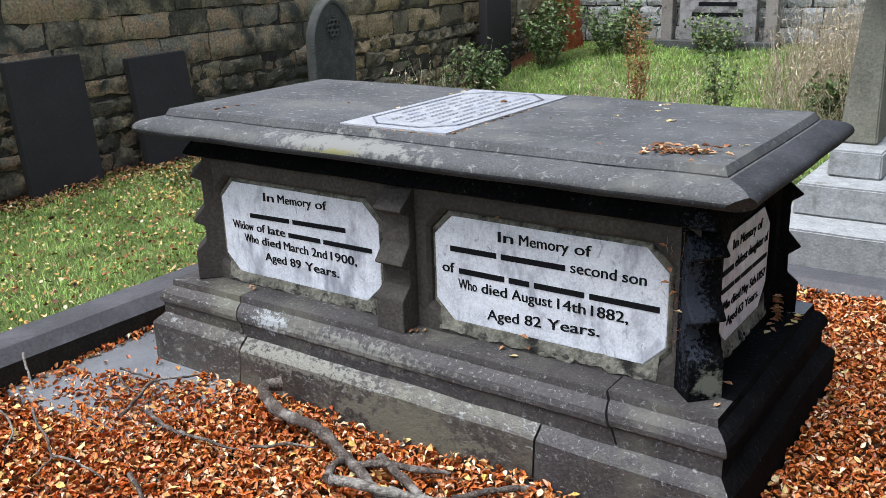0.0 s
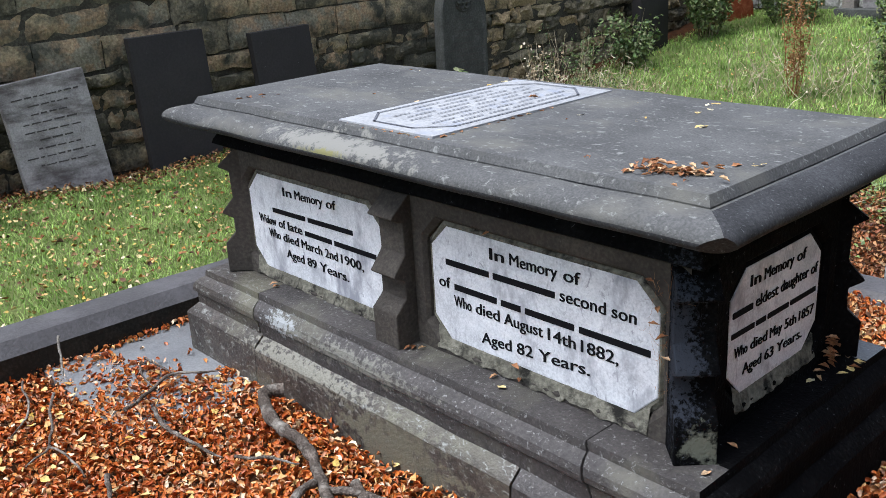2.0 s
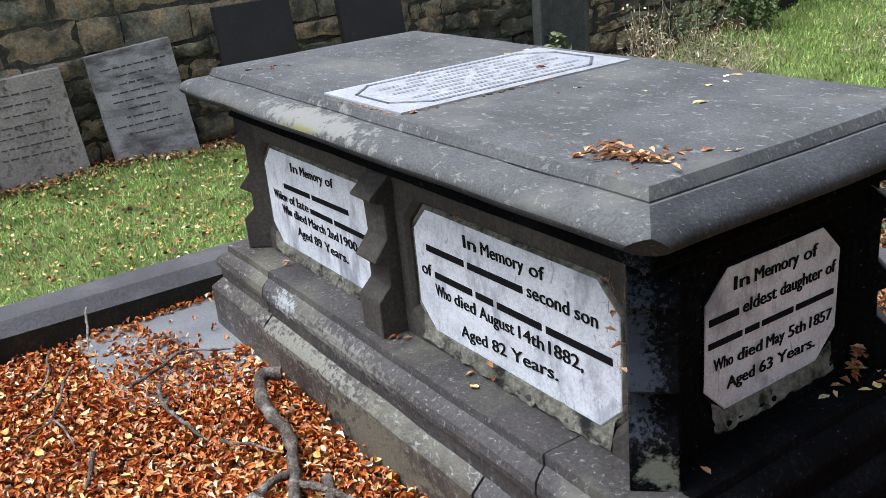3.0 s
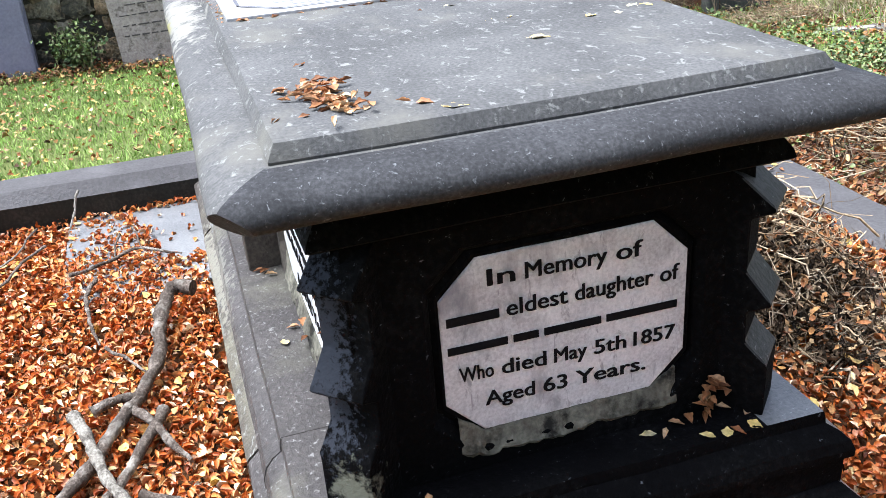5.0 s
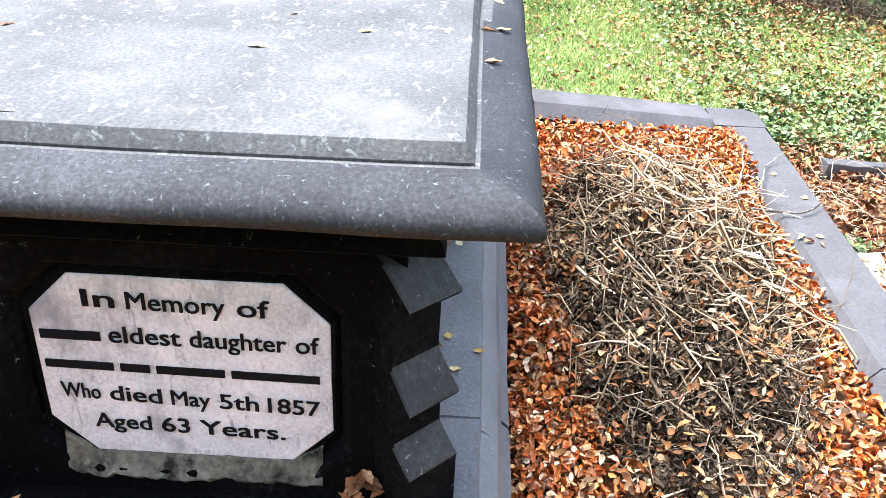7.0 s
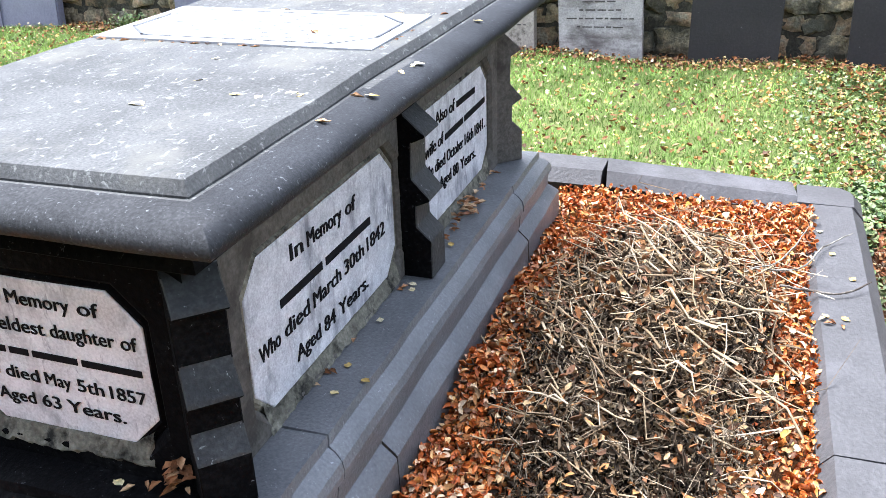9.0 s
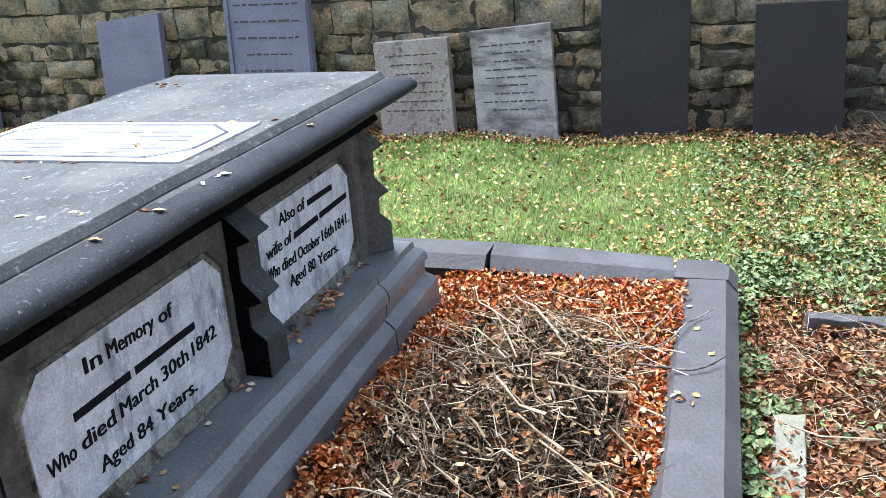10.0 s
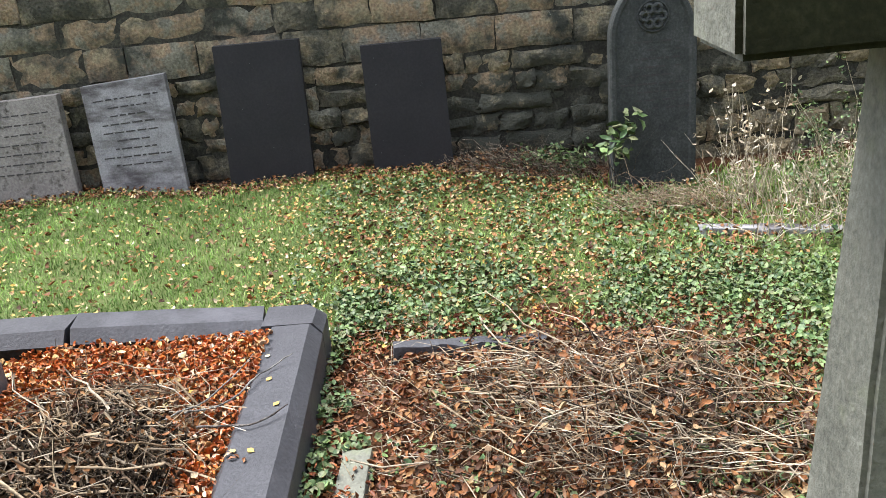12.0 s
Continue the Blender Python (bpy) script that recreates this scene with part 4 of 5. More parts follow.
def gothic_stone(x, y0, y1, spring, top_z, zb, thick, mat, label):
    t = thing("headstone", label, "headstone", group="headstones along the wall")
    cy, half = (y0 + y1) / 2, (y1 - y0) / 2
    r = (half ** 2 + (top_z - spring) ** 2) / (2 * half)

    def outline(inset):
        h = half - inset
        pts = [(cy - h, zb)]
        for k in range(0, 11):
            f = k / 10
            z = spring + (top_z - inset - spring) * math.sin(f * math.pi / 2) ** 0.95
            yy = h * (1 - (z - spring) ** 2 / (top_z - inset - spring) ** 2) ** 0.62 if f < 1 else 0
            pts.append((cy - yy, z))
        return pts + [(2 * cy - p, z) for p, z in reversed(pts[:-1])]

    bm = bmesh.new()
    o, i_ = outline(0.0), outline(0.035)
    rings = [[bm.verts.new((x + q, yy, z)) for yy, z in pts] for q, pts in ((-thick, o), (-0.012, o), (0, outline(0.01)), (0, i_), (-0.014, outline(0.05)))]
    for a, b in zip(rings, rings[1:]):
        for k in range(len(a) - 1):
            bm.faces.new((a[k], a[k + 1], b[k + 1], b[k]))
    bm.faces.new(rings[-1])
    bm.faces.new(rings[0][::-1])
    part("slab", worn(bm, 0.003, 5), mat, t, angle=30)
    # carved rosette in a ring
    cz = spring + (top_z - spring) * 0.36
    for rad, w in ((0.1, 0.012), (0.0, 0.028)):
        for k in range(6 if rad == 0 else 1):
            bm = bmesh.new()
            ca, cb = (cy, cz) if rad else (cy + 0.055 * math.cos(k * math.pi / 3), cz + 0.055 * math.sin(k * math.pi / 3))
            pts = [(x - 0.008, ca + (rad or 0.026) * math.cos(a), cb + (rad or 0.026) * math.sin(a)) for a in (2 * math.pi * s / 16 for s in range(17))]
            tube(pts, [w / 2] * 17, 6, bm)
            part("carved_ring", bm, mat, t)
    for k in range(9):
        half_l = random.uniform(0.12, 0.27)
        z = spring - 0.02 - k * 0.055
        yy = cy - half_l
        while yy < cy + half_l:
            dy = random.uniform(0.02, 0.07)
            bm = bmesh.new()
            bm.faces.new([bm.verts.new((x - 0.0105, p, q)) for p, q in ((yy, z), (yy + dy, z), (yy + dy, z + 0.011), (yy, z + 0.011))])
            if random.random() < 0.75:
                part("worn_line", bm, WORN, t, smooth=False)
            yy += dy + random.uniform(0.008, 0.02)
    return t


gothic_stone(-4.0, 3.5, 4.07, 0.75, 1.16, -0.3, 0.1, GREENHEAD, "green-stained gothic headstone with carved rosette, standing")

# dark and rusty stones at the far corner
bm = box(-4.32, -4.2, 6.75, 7.3, -0.1, 1.12, 0.01)
ob = new("headstone", finish(bm, SLATE, "headstone"))
tagged(ob, "dark slate headstone among weeds", "headstone", "headstones along the wall")
bm = box(-0.17, 0.17, -0.05, 0.05, 0.0, 1.25, 0.012)
bm.transform(pose(-4.1, 8.75, 0.1, 0, -6, 60))
ob = new("headstone", finish(bm, REDSTONE, "headstone"))
tagged(ob, "rust-red lichened headstone leaning in the corner", "headstone", "headstones along the wall")

memorial = thing("framed_headstone", "grey inscribed headstone between brown stone posts on a mossy base", "headstone")
part("slab", box(-2.72, -1.72, 9.1, 9.22, 0.33, 1.6, 0.008), GREYHEAD, memorial)
part("post", box(-2.95, -2.8, 9.05, 9.2, 0.2, 1.8, 0.01), BROWNHEAD, memorial)
part("post", box(-1.6, -1.45, 9.05, 9.2, 0.2, 1.8, 0.01), BROWNHEAD, memorial)
part("base", box(-3.0, -1.4, 8.95, 9.28, 0.1, 0.327, 0.01), GREENHEAD, memorial, "mossy stone base")
for k in range(5):
    half = (0.32, 0.2, 0.36, 0.25, 0.33)[k]
    z = 1.15 - k * 0.13
    bm = bmesh.new()
    bm.faces.new([bm.verts.new((-2.22 + s * half, 9.097, z + q)) for s, q in ((-1, 0), (1, 0), (1, 0.05), (-1, 0.05))])
    part("worn_line", bm, INK, memorial, smooth=False)

# ---- stepped cross monument ----
cross = thing("cross_monument", "stone cross on white marble block and two steps", "cross monument")


def tapered(x0, x1, y0, y1, z0, X0, X1, Y0, Y1, z1, bevel=0.01):
    bm = bmesh.new()
    a = [bm.verts.new(p) for p in ((x0, y0, z0), (x1, y0, z0), (x1, y1, z0), (x0, y1, z0))]
    b = [bm.verts.new(p) for p in ((X0, Y0, z1), (X1, Y0, z1), (X1, Y1, z1), (X0, Y1, z1))]
    for i in range(4):
        bm.faces.new((a[i], a[(i + 1) % 4], b[(i + 1) % 4], b[i]))
    bm.faces.new(a[::-1])
    bm.faces.new(b)
    bmesh.ops.bevel(bm, geom=bm.edges[:], offset=bevel, segments=2, affect="EDGES")
    split_long(bm, 0.2)
    return worn(bm, 0.003, 6)


part("lower_step", tapered(0.48, 1.42, 2.2, 4.0, -0.4, 0.48, 1.42, 2.2, 4.0, 0.055), MARBLE, cross, "stained white marble step")
part("upper_step", tapered(0.55, 1.32, 2.5, 3.7, 0.057, 0.56, 1.31, 2.51, 3.69, 0.235), MARBLE, cross, "stained white marble step")
part("socket_block", tapered(0.66, 0.955, 2.75, 3.45, 0.237, 0.665, 0.95, 2.76, 3.44, 0.39), MARBLE, cross, "pale marble socket block")
part("shaft", tapered(0.655, 0.875, 2.97, 3.26, 0.392, 0.745, 0.86, 2.995, 3.23, 1.408), CROSS, cross)
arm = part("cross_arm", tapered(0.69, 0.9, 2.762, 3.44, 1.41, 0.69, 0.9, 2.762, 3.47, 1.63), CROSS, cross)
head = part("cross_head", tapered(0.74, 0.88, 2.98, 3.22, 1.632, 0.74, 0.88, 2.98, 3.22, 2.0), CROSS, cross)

# east faces and undersides: their shade put in as a near-black green
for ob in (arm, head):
    ob.data.materials.append(CROSS_SHADE)
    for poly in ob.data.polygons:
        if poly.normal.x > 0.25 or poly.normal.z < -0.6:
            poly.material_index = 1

# buried edgings and fragments beyond the kerb
for (x0, x1, y0, y1, z0, z1, turn, mat, name, label) in (
        (-0.27, 0.27, -0.055, 0.055, -0.12, 0.02, -3, CROSS, "marble_fragment", "broken pale marble edging lying beside the kerb"),
        (-0.36, 0.36, -0.04, 0.04, -0.09, 0.026, 91, KERB, "edging_stone", "dark edging stone sunk among leaves"),
        (-0.4, 0.4, -0.05, 0.05, -0.09, 0.015, 80, GREYHEAD, "edging_stone", "white marble edging half sunk in grass")):
    cx_, cy_ = {"marble_fragment": (-0.62, 1.96)}.get(name, (-1.72, 2.43) if mat is KERB else (-2.9, 4.2))
    bm = box(x0, x1, y0, y1, z0, z1, 0.008)
    split_long(bm, 0.07)
    worn(bm, 0.014, 11)
    bm.transform(pose(cx_, cy_, float(ground_z(cx_, cy_)) + (0.04 if mat is KERB else 0.02), 0, 2, turn))
    ob = new(name, finish(bm, mat, name))
    tagged(ob, label, "stone")

# ---- branches and twigs on the leaves ----
def branch(points, r0, r1, label, mat=None, knots=True):
    line = smooth_line(points, 7)
    n = len(line)
    radii = [(r0 + (r1 - r0) * i / (n - 1)) * (1 + (0.34 * noise.noise(Vector((i * 0.9, r0 * 90, points[0][0])))) * knots) * (1.0 if i < n - 4 else 0.55 + 0.15 * (n - 1 - i)) for i in range(n)]
    line = [p + noise.noise_vector(p * 9) * 0.012 + noise.noise_vector(p * 30) * 0.004 for p in line]
    ob = new("branch", finish(tube(line, radii, 9), mat or BARK, "branch", angle=60))
    return tagged(ob, label, "branch", "fallen branches")


PALEBARK = material("bleached_branch", [(0.09, 0.08, 0.065), (0.26, 0.24, 0.205), (0.45, 0.42, 0.37)], 30, 120, 0.85, 0.9, second=(0.05, 0.042, 0.035), second_scale=22, second_edge=0.58)
branch([(-0.42, -0.64, 0.06), (-0.44, -0.7, 0.055), (-0.36, -0.75, 0.03), (-0.26, -0.758, 0.02), (-0.14, -0.755, 0.015), (0.02, -0.815, 0.0), (0.12, -0.865, 0.0),
        (0.28, -0.94, -0.01), (0.46, -1.05, -0.02), (0.66, -1.18, -0.03)], 0.024, 0.016, "crooked grey fallen branch lying on autumn leaves", BARK)
branch([(0.1, -0.85, 0.0), (0.23, -0.785, -0.005), (0.38, -0.71, -0.02)], 0.014, 0.01, "dark forked twig beside the tomb plinth")
branch([(0.13, -0.99, 0.03), (0.28, -0.945, 0.02), (0.41, -0.9, 0.01), (0.65, -0.83, -0.005), (0.84, -0.85, -0.03)], 0.017, 0.015, "bleached pale branch across the leaves", PALEBARK)
branch([(0.14, -0.77, -0.01), (0.39, -0.87, -0.02), (0.55, -0.99, -0.025), (0.68, -1.05, -0.04)], 0.016, 0.013, "thin dark branch half under leaves")
branch([(0.08, -0.95, -0.005), (0.05, -0.885, 0.005), (0.05, -0.82, 0.0)], 0.016, 0.012, "short brown stick on leaves")
branch([(0.48, -0.83, -0.01), (0.55, -0.73, -0.01), (0.63, -0.62, -0.03)], 0.012, 0.009, "short grey stick near the plinth")
for pts, r, lab in (
        ([(-0.82, -1.05, 0.0), (-0.9, -0.914, 0.0), (-0.92, -0.811, 0.01), (-0.85, -0.665, 0.0)], 0.008, "forked dark twig on the ledger slab"),
        ([(-1.116, -0.837, 0.03), (-1.02, -0.82, 0.02), (-0.925, -0.802, 0.01)], 0.005, "thin dark twig on the ledger slab"),
        ([(-1.06, -0.887, 0.03), (-0.98, -0.9, 0.01), (-0.905, -0.9, 0.0)], 0.005, "thin dark twig on the ledger slab"),
        ([(-0.777, -0.967, -0.01), (-0.64, -0.992, -0.01), (-0.53, -0.985, -0.02), (-0.333, -0.952, -0.03)], 0.009, "grey twig on autumn leaves"),
        ([(-0.286, -0.929, -0.02), (-0.178, -0.865, -0.01), (-0.1, -0.805, -0.02)], 0.006, "grey twig on autumn leaves"),
        ([(-1.196, -1.168, -0.02), (-0.961, -1.272, -0.01), (-0.829, -1.33, -0.02), (-0.761, -1.429, -0.03)], 0.006, "long thin twig on autumn leaves"),
        ([(-0.829, -1.33, -0.02), (-0.698, -1.312, -0.02), (-0.565, -1.314, -0.03)], 0.005, "thin twig on autumn leaves"),
        ([(-1.45, -1.03, 0.1), (-1.38, -1.06, 0.03), (-1.298, -1.09, -0.03)], 0.006, "pale twig leaning on the kerb"),
        ([(-1.402, -1.22, -0.02), (-1.141, -1.284, -0.02), (-1.011, -1.395, -0.03)], 0.005, "thin dark twig on leaves"),
        ([(-0.476, -1.271, 0.0), (-0.4, -1.31, -0.01), (-0.327, -1.343, -0.03)], 0.01, "short dark stick on leaves"),
        ([(-0.72, 1.46, 0.03), (-0.745, 1.525, 0.015), (-0.752, 1.652, 0.02), (-0.838, 1.749, 0.03)], 0.005, "thin black twig across the kerb"),
        ([(-0.8, 1.4, 0.05), (-0.903, 1.53, 0.03), (-1.144, 1.624, 0.02), (-1.244, 1.721, 0.03)], 0.004, "dry stalk lying across the kerb"),
        ([(-0.75, 1.3, 0.04), (-0.935, 1.461, 0.04), (-1.265, 1.553, 0.03)], 0.004, "dry stalk lying across the kerb")):
    branch(pts, r, r * 0.6, lab, PALEBARK if "stalk" in lab or "pale" in lab else None)


# ---- fallen leaves ----
def off_tomb(p, pad=0.0):
    return ~((np.abs(p[:, 0]) < 1.222 + pad) & (np.abs(p[:, 1]) < 0.578 + pad))


def scatter(n, x0, x1, y0, y1):
    return np.stack([rng.uniform(x0, x1, n), rng.uniform(y0, y1, n)], -1)


p = np.concatenate([scatter(60000, -1.53, 1.55, -1.63, 1.58), scatter(13000, 1.55, 2.62, -1.63, 1.58)])
p = p[off_tomb(p, 0.004)]
bare = (p[:, 0] < -0.72) & (p[:, 1] > -0.98) & (p[:, 1] < -0.36) & (p[:, 0] > -1.46)
edge = np.array([noise.noise(Vector((x * 2.3, y * 2.3, 3.0))) for x, y in p]) * 0.16
bare &= (p[:, 1] - (-0.98) + edge + 0.25 * (p[:, 0] + 1.1) * -1 > 0.2) & (p[:, 0] + edge < -0.93)
p = p[~bare | (rng.uniform(0, 1, len(p)) < 0.02)]
under_brush = np.clip(1.5 * np.exp(-((p[:, 0] + 0.2) / 0.85) ** 2 - ((p[:, 1] - 1.04) / 0.33) ** 2), 0, 0.85)
p = p[rng.uniform(0, 1, len(p)) > under_brush]
n = len(p)
z = bed_z(p[:, 0], p[:, 1]) + rng.uniform(0.004, 0.045, n)
pos = np.column_stack([p, z])
v, f = leaf_mesh(pos, rng.uniform(0.018, 0.036, n), rng.uniform(0.009, 0.017, n), 1.35, 0.5)
tagged(fill_mesh("leaf_litter", v, f, LEAVES), "thick litter of curled orange-brown beech leaves inside the kerb", "fallen leaves", kind="stuff")
p = scatter(1000, -1.46, 1.55, -1.5, 1.52)
p = p[off_tomb(p, 0.01)]
p = p[~((p[:, 0] < -0.85) & (np.abs(p[:, 1] + 0.72) < 0.34)) | (rng.uniform(0, 1, len(p)) < 0.2)]
n = len(p)
pos = np.column_stack([p, bed_z(p[:, 0], p[:, 1]) + rng.uniform(0.04, 0.055, n)])
v, f = leaf_mesh(pos, rng.uniform(0.02, 0.042, n), rng.uniform(0.014, 0.03, n), 0.25, 0.3)
tagged(fill_mesh("pale_leaf_litter", v, f, PALELEAVES), "pale yellow and cream leaves on top of the litter", "fallen leaves", kind="stuff")

p = scatter(3000, -1.1, 1.1, 0.585, 0.8)
n = len(p)
bank = 0.07 * np.clip((0.8 - p[:, 1]) / 0.2, 0, 1) * np.array([0.5 + noise.noise(Vector((x * 4, 1.0, 4.0))) for x, _ in p])
v, f = leaf_mesh(np.column_stack([p, bed_z(p[:, 0], p[:, 1]) + rng.uniform(0.02, 0.05, n) + np.clip(bank, 0, 1)]), rng.uniform(0.018, 0.036, n), rng.uniform(0.009, 0.018, n), 1.2, 0.5)
tagged(fill_mesh("leaf_litter", v, f, LEAVES), "orange-brown leaves banked against the tomb plinth", "fallen leaves", kind="stuff")

# leaves lying on the lid and the ledges, one by one
ONE = {}


def one_leaf(length, width, dry):
    """A single leaf with a wavy outline; a dry one is rolled up along its midrib."""
    nu, nv = 8, 5
    roll, bend, seed = random.uniform(0.9, 2.2) if dry else random.uniform(0.1, 0.5), random.uniform(-0.3, 0.7) if dry else 0.12, random.uniform(0, 50)
    verts, faces = [], []
    for i in range(nu + 1):
        u = i / nu
        half = width * 0.5 * max(0.03, math.sin(math.pi * u ** 0.85)) ** 1.25 * (1 + 0.16 * math.sin(u * 17 + seed))
        for j in range(nv):
            t = j / (nv - 1) * 2 - 1
            a = t * roll
            y, z = half * math.sin(a) / roll, half * (1 - math.cos(a)) / roll
            z += bend * length * (u - 0.45) ** 2 + 0.0025 * noise.noise(Vector((u * 4, t * 1.5, seed)))
            verts.append((length * (u - 0.5), y + bend * 0.2 * length * (u - 0.5) ** 2, z))
    low = min(q[2] for q in verts)
    verts = [(x, y, z - low) for x, y, z in verts]
    for i in range(nu):
        for j in range(nv - 1):
            k = i * nv + j
            faces.append((k, k + 1, k + nv + 1, k + nv))
    return verts, faces

for kind, mat_, w in (("brown", LEAVES, 0.022), ("yellow", PALELEAVES, 0.026)):
    for k in range(5):
        v, f = one_leaf(0.036, w, kind == "brown")
        me = bpy.data.meshes.new("fallen_leaf")
        me.from_pydata(v, [], f)
        me.polygons.foreach_set("use_smooth", [True] * len(me.polygons))
        m_ = bpy.data.materials.get("single_leaf_" + kind) or material("single_leaf_" + kind,
            [(0.2, 0.08, 0.032), (0.42, 0.19, 0.08), (0.6, 0.42, 0.25)] if kind == "brown" else [(0.5, 0.33, 0.09), (0.64, 0.5, 0.2), (0.74, 0.66, 0.42)],
            10, 90, 0.65, 0.0, by="object")
        me.materials.append(m_)
        ONE[kind, k] = me


def lay(x, y, z, kind, size=1.0, label=None, group="leaves on the tomb"):
    ob = new("fallen_leaf", ONE[kind, random.randrange(5)])
    ob.location = (x, y, z)
    ob.rotation_euler = (random.uniform(-0.15, 0.15), random.uniform(-0.15, 0.15), random.uniform(0, 6.28))
    ob.scale = (size,) * 3
    tagged(ob, label or ("curled brown leaf lying on grey stone" if kind == "brown" else "pale yellow leaf lying on grey stone"), "leaf", group)


for x, y, kind, s in ((0.694, -0.346, "brown", 0.9), (0.35, 0.052, "yellow", 1.0), (0.537, 0.117, "yellow", 0.7), (0.602, 0.4, "yellow", 0.9), (0.631, 0.322, "yellow", 0.7),
                      (0.741, 0.1, "yellow", 1.3), (1.067, -0.172, "yellow", 1.2), (0.625, 0.264, "yellow", 0.8), (0.591, 0.376, "yellow", 0.9), (0.391, 0.291, "brown", 0.5),
                      (0.541, 0.073, "yellow", 0.8), (0.358, -0.021, "brown", 0.5), (0.056, 0.171, "brown", 1.1), (-0.254, -0.084, "brown", 1.0), (-0.24, 0.0, "yellow", 0.8),
                      (-0.262, 0.285, "yellow", 1.0), (-0.27, 0.368, "yellow", 0.9), (-0.517, -0.058, "brown", 0.6), (-0.622, 0.099, "yellow", 0.6), (-0.749, 0.38, "yellow", 1.1),
                      (-0.81, 0.375, "brown", 0.8), (-0.283, 0.42, "brown", 0.9), (-0.88, -0.36, "brown", 1.2), (-0.89, -0.4, "brown", 1.0), (-0.88, -0.3, "brown", 1.1),
                      (-0.83, -0.33, "brown", 1.0), (-0.83, -0.266, "brown", 0.8), (1.0, -0.235, "brown", 0.8), (1.03, -0.21, "brown", 0.9), (0.86, -0.39, "brown", 0.6)):
    lay(x, y, 1.004 if -0.235 < x < 0.205 else 0.997, kind, s)
for k in range(85):
    a = random.gauss(0, 1)
    x, y = 0.94 + 0.05 * a, -0.35 + 0.008 * a + random.gauss(0, 0.024)
    lay(x, y, 0.997 + random.uniform(0, 0.016), "brown", random.uniform(0.55, 1.0))
for k in range(26):
    lay(random.uniform(-0.24, 0.21), -0.44 + random.gauss(0, 0.006) if k % 3 else 0.41, 0.998, "brown", random.uniform(0.3, 0.6))
for k in range(16):
    lay(0.212 + random.gauss(0, 0.004), random.uniform(-0.4, 0.1), 0.998, "brown", random.uniform(0.4, 0.8))
for x, y, kind in ((0.178, 0.512, "yellow"), (0.2, 0.5, "yellow"), (0.273, 0.498, "yellow"), (0.485, 0.48, "brown"), (0.47, 0.51, "yellow"), (0.675, 0.49, "brown"), (-0.36, 0.5, "yellow")):
    lay(x, y, 0.968, kind, 0.9)
for k in range(30):
    lay(random.gauss(-0.5, 0.07), random.gauss(0.42, 0.02), 0.3 + random.uniform(0, 0.02), "brown", random.uniform(0.9, 1.3))
for k in range(26):
    lay(random.uniform(-0.9, 0.7), random.gauss(0.405, 0.008), 0.3, "brown", random.uniform(0.5, 1.0))
for x, y in ((0.09, 0.43), (0.12, 0.44), (0.31, 0.42), (0.54, 0.43), (0.593, 0.5), (0.66, 0.45), (-0.2, 0.45)):
    lay(x, y, 0.301, "yellow", 0.8)
for x, y, kind in ((1.1, -0.28, "brown"), (1.085, 0.16, "yellow"), (1.095, 0.19, "brown"), (1.13, 0.26, "yellow"), (1.135, 0.3, "yellow"), (1.14, 0.32, "brown"), (1.135, 0.36, "yellow"),
                   (0.06, -0.435, "brown"), (0.085, -0.42, "brown"), (0.05, -0.45, "brown"), (0.393, -0.41, "brown"), (0.454, -0.44, "yellow"), (-0.77, -0.42, "brown"), (-0.74, -0.43, "brown"),
                   (1.12, -0.43, "brown")):
    lay(x, y, 0.301, kind, 0.9)
for x, y, z, s in ((0.466, -0.392, 0.35, 1.0), (0.482, -0.394, 0.315, 0.8), (0.365, -0.39, 0.738, 0.8), (0.95, -0.4, 0.67, 0.9), (0.925, -0.4, 0.74, 0.7), (0.965, -0.4, 0.6, 1.0),
                   (0.94, -0.4, 0.63, 0.8), (0.98, -0.405, 0.55, 0.9)):
    lay(x, y, z, "brown", s, "curled brown leaf clinging to the tablet edge")
for x0, y0, dx, dy in ((0.968, -0.398, 0.022, 0.005),):
    n = 46
    at = np.column_stack([x0 + rng.normal(0, 1, n) * dx, y0 + rng.normal(0, 1, n) * dy, rng.uniform(0.42, 0.74, n)])
    v, f = stems(at, at + rng.normal(0, 1, (n, 3)) * [dx * 0.5, dy * 0.5, 0.025], rng.uniform(0.0003, 0.0007, n), np.full(n, 0.003))
    tagged(fill_mesh("dry_tendrils", v, f, DRYDOCK), "tangle of dry tendrils and web at the tablet edge", "dead stems", kind="stuff")
for k in range(22):
    lay(1.068 + random.uniform(0, 0.035) * (1 - k / 22), 0.3 + random.gauss(0, 0.03 - 0.001 * k), 0.3 + 0.0035 * k, "brown", random.uniform(0.8, 1.2), "curled brown leaf caught in a web by the tablet")
for x, y in ((-0.565, 1.62), (-0.594, 1.663), (-0.535, 1.652), (-0.575, 1.59), (-0.6, 1.6), (-0.55, 1.61), (-1.1, 1.64), (-1.3, 1.6), (-0.9, 1.7)):
    lay(x, y, 0.004, "yellow" if x < -0.58 else "brown", 0.9, "small dry leaf lying on the kerb", "leaves on the kerb")
for x, y in ((-1.56, 0.62), (-1.6, 0.95), (-1.62, 0.3), (-1.55, -0.2), (-1.6, -0.9), (-1.58, -1.2)):
    lay(x, y, 0.052 if y < 0.5 else 0.03, "yellow", 0.9, "pale yellow leaf lying on the kerb", "leaves on the kerb")


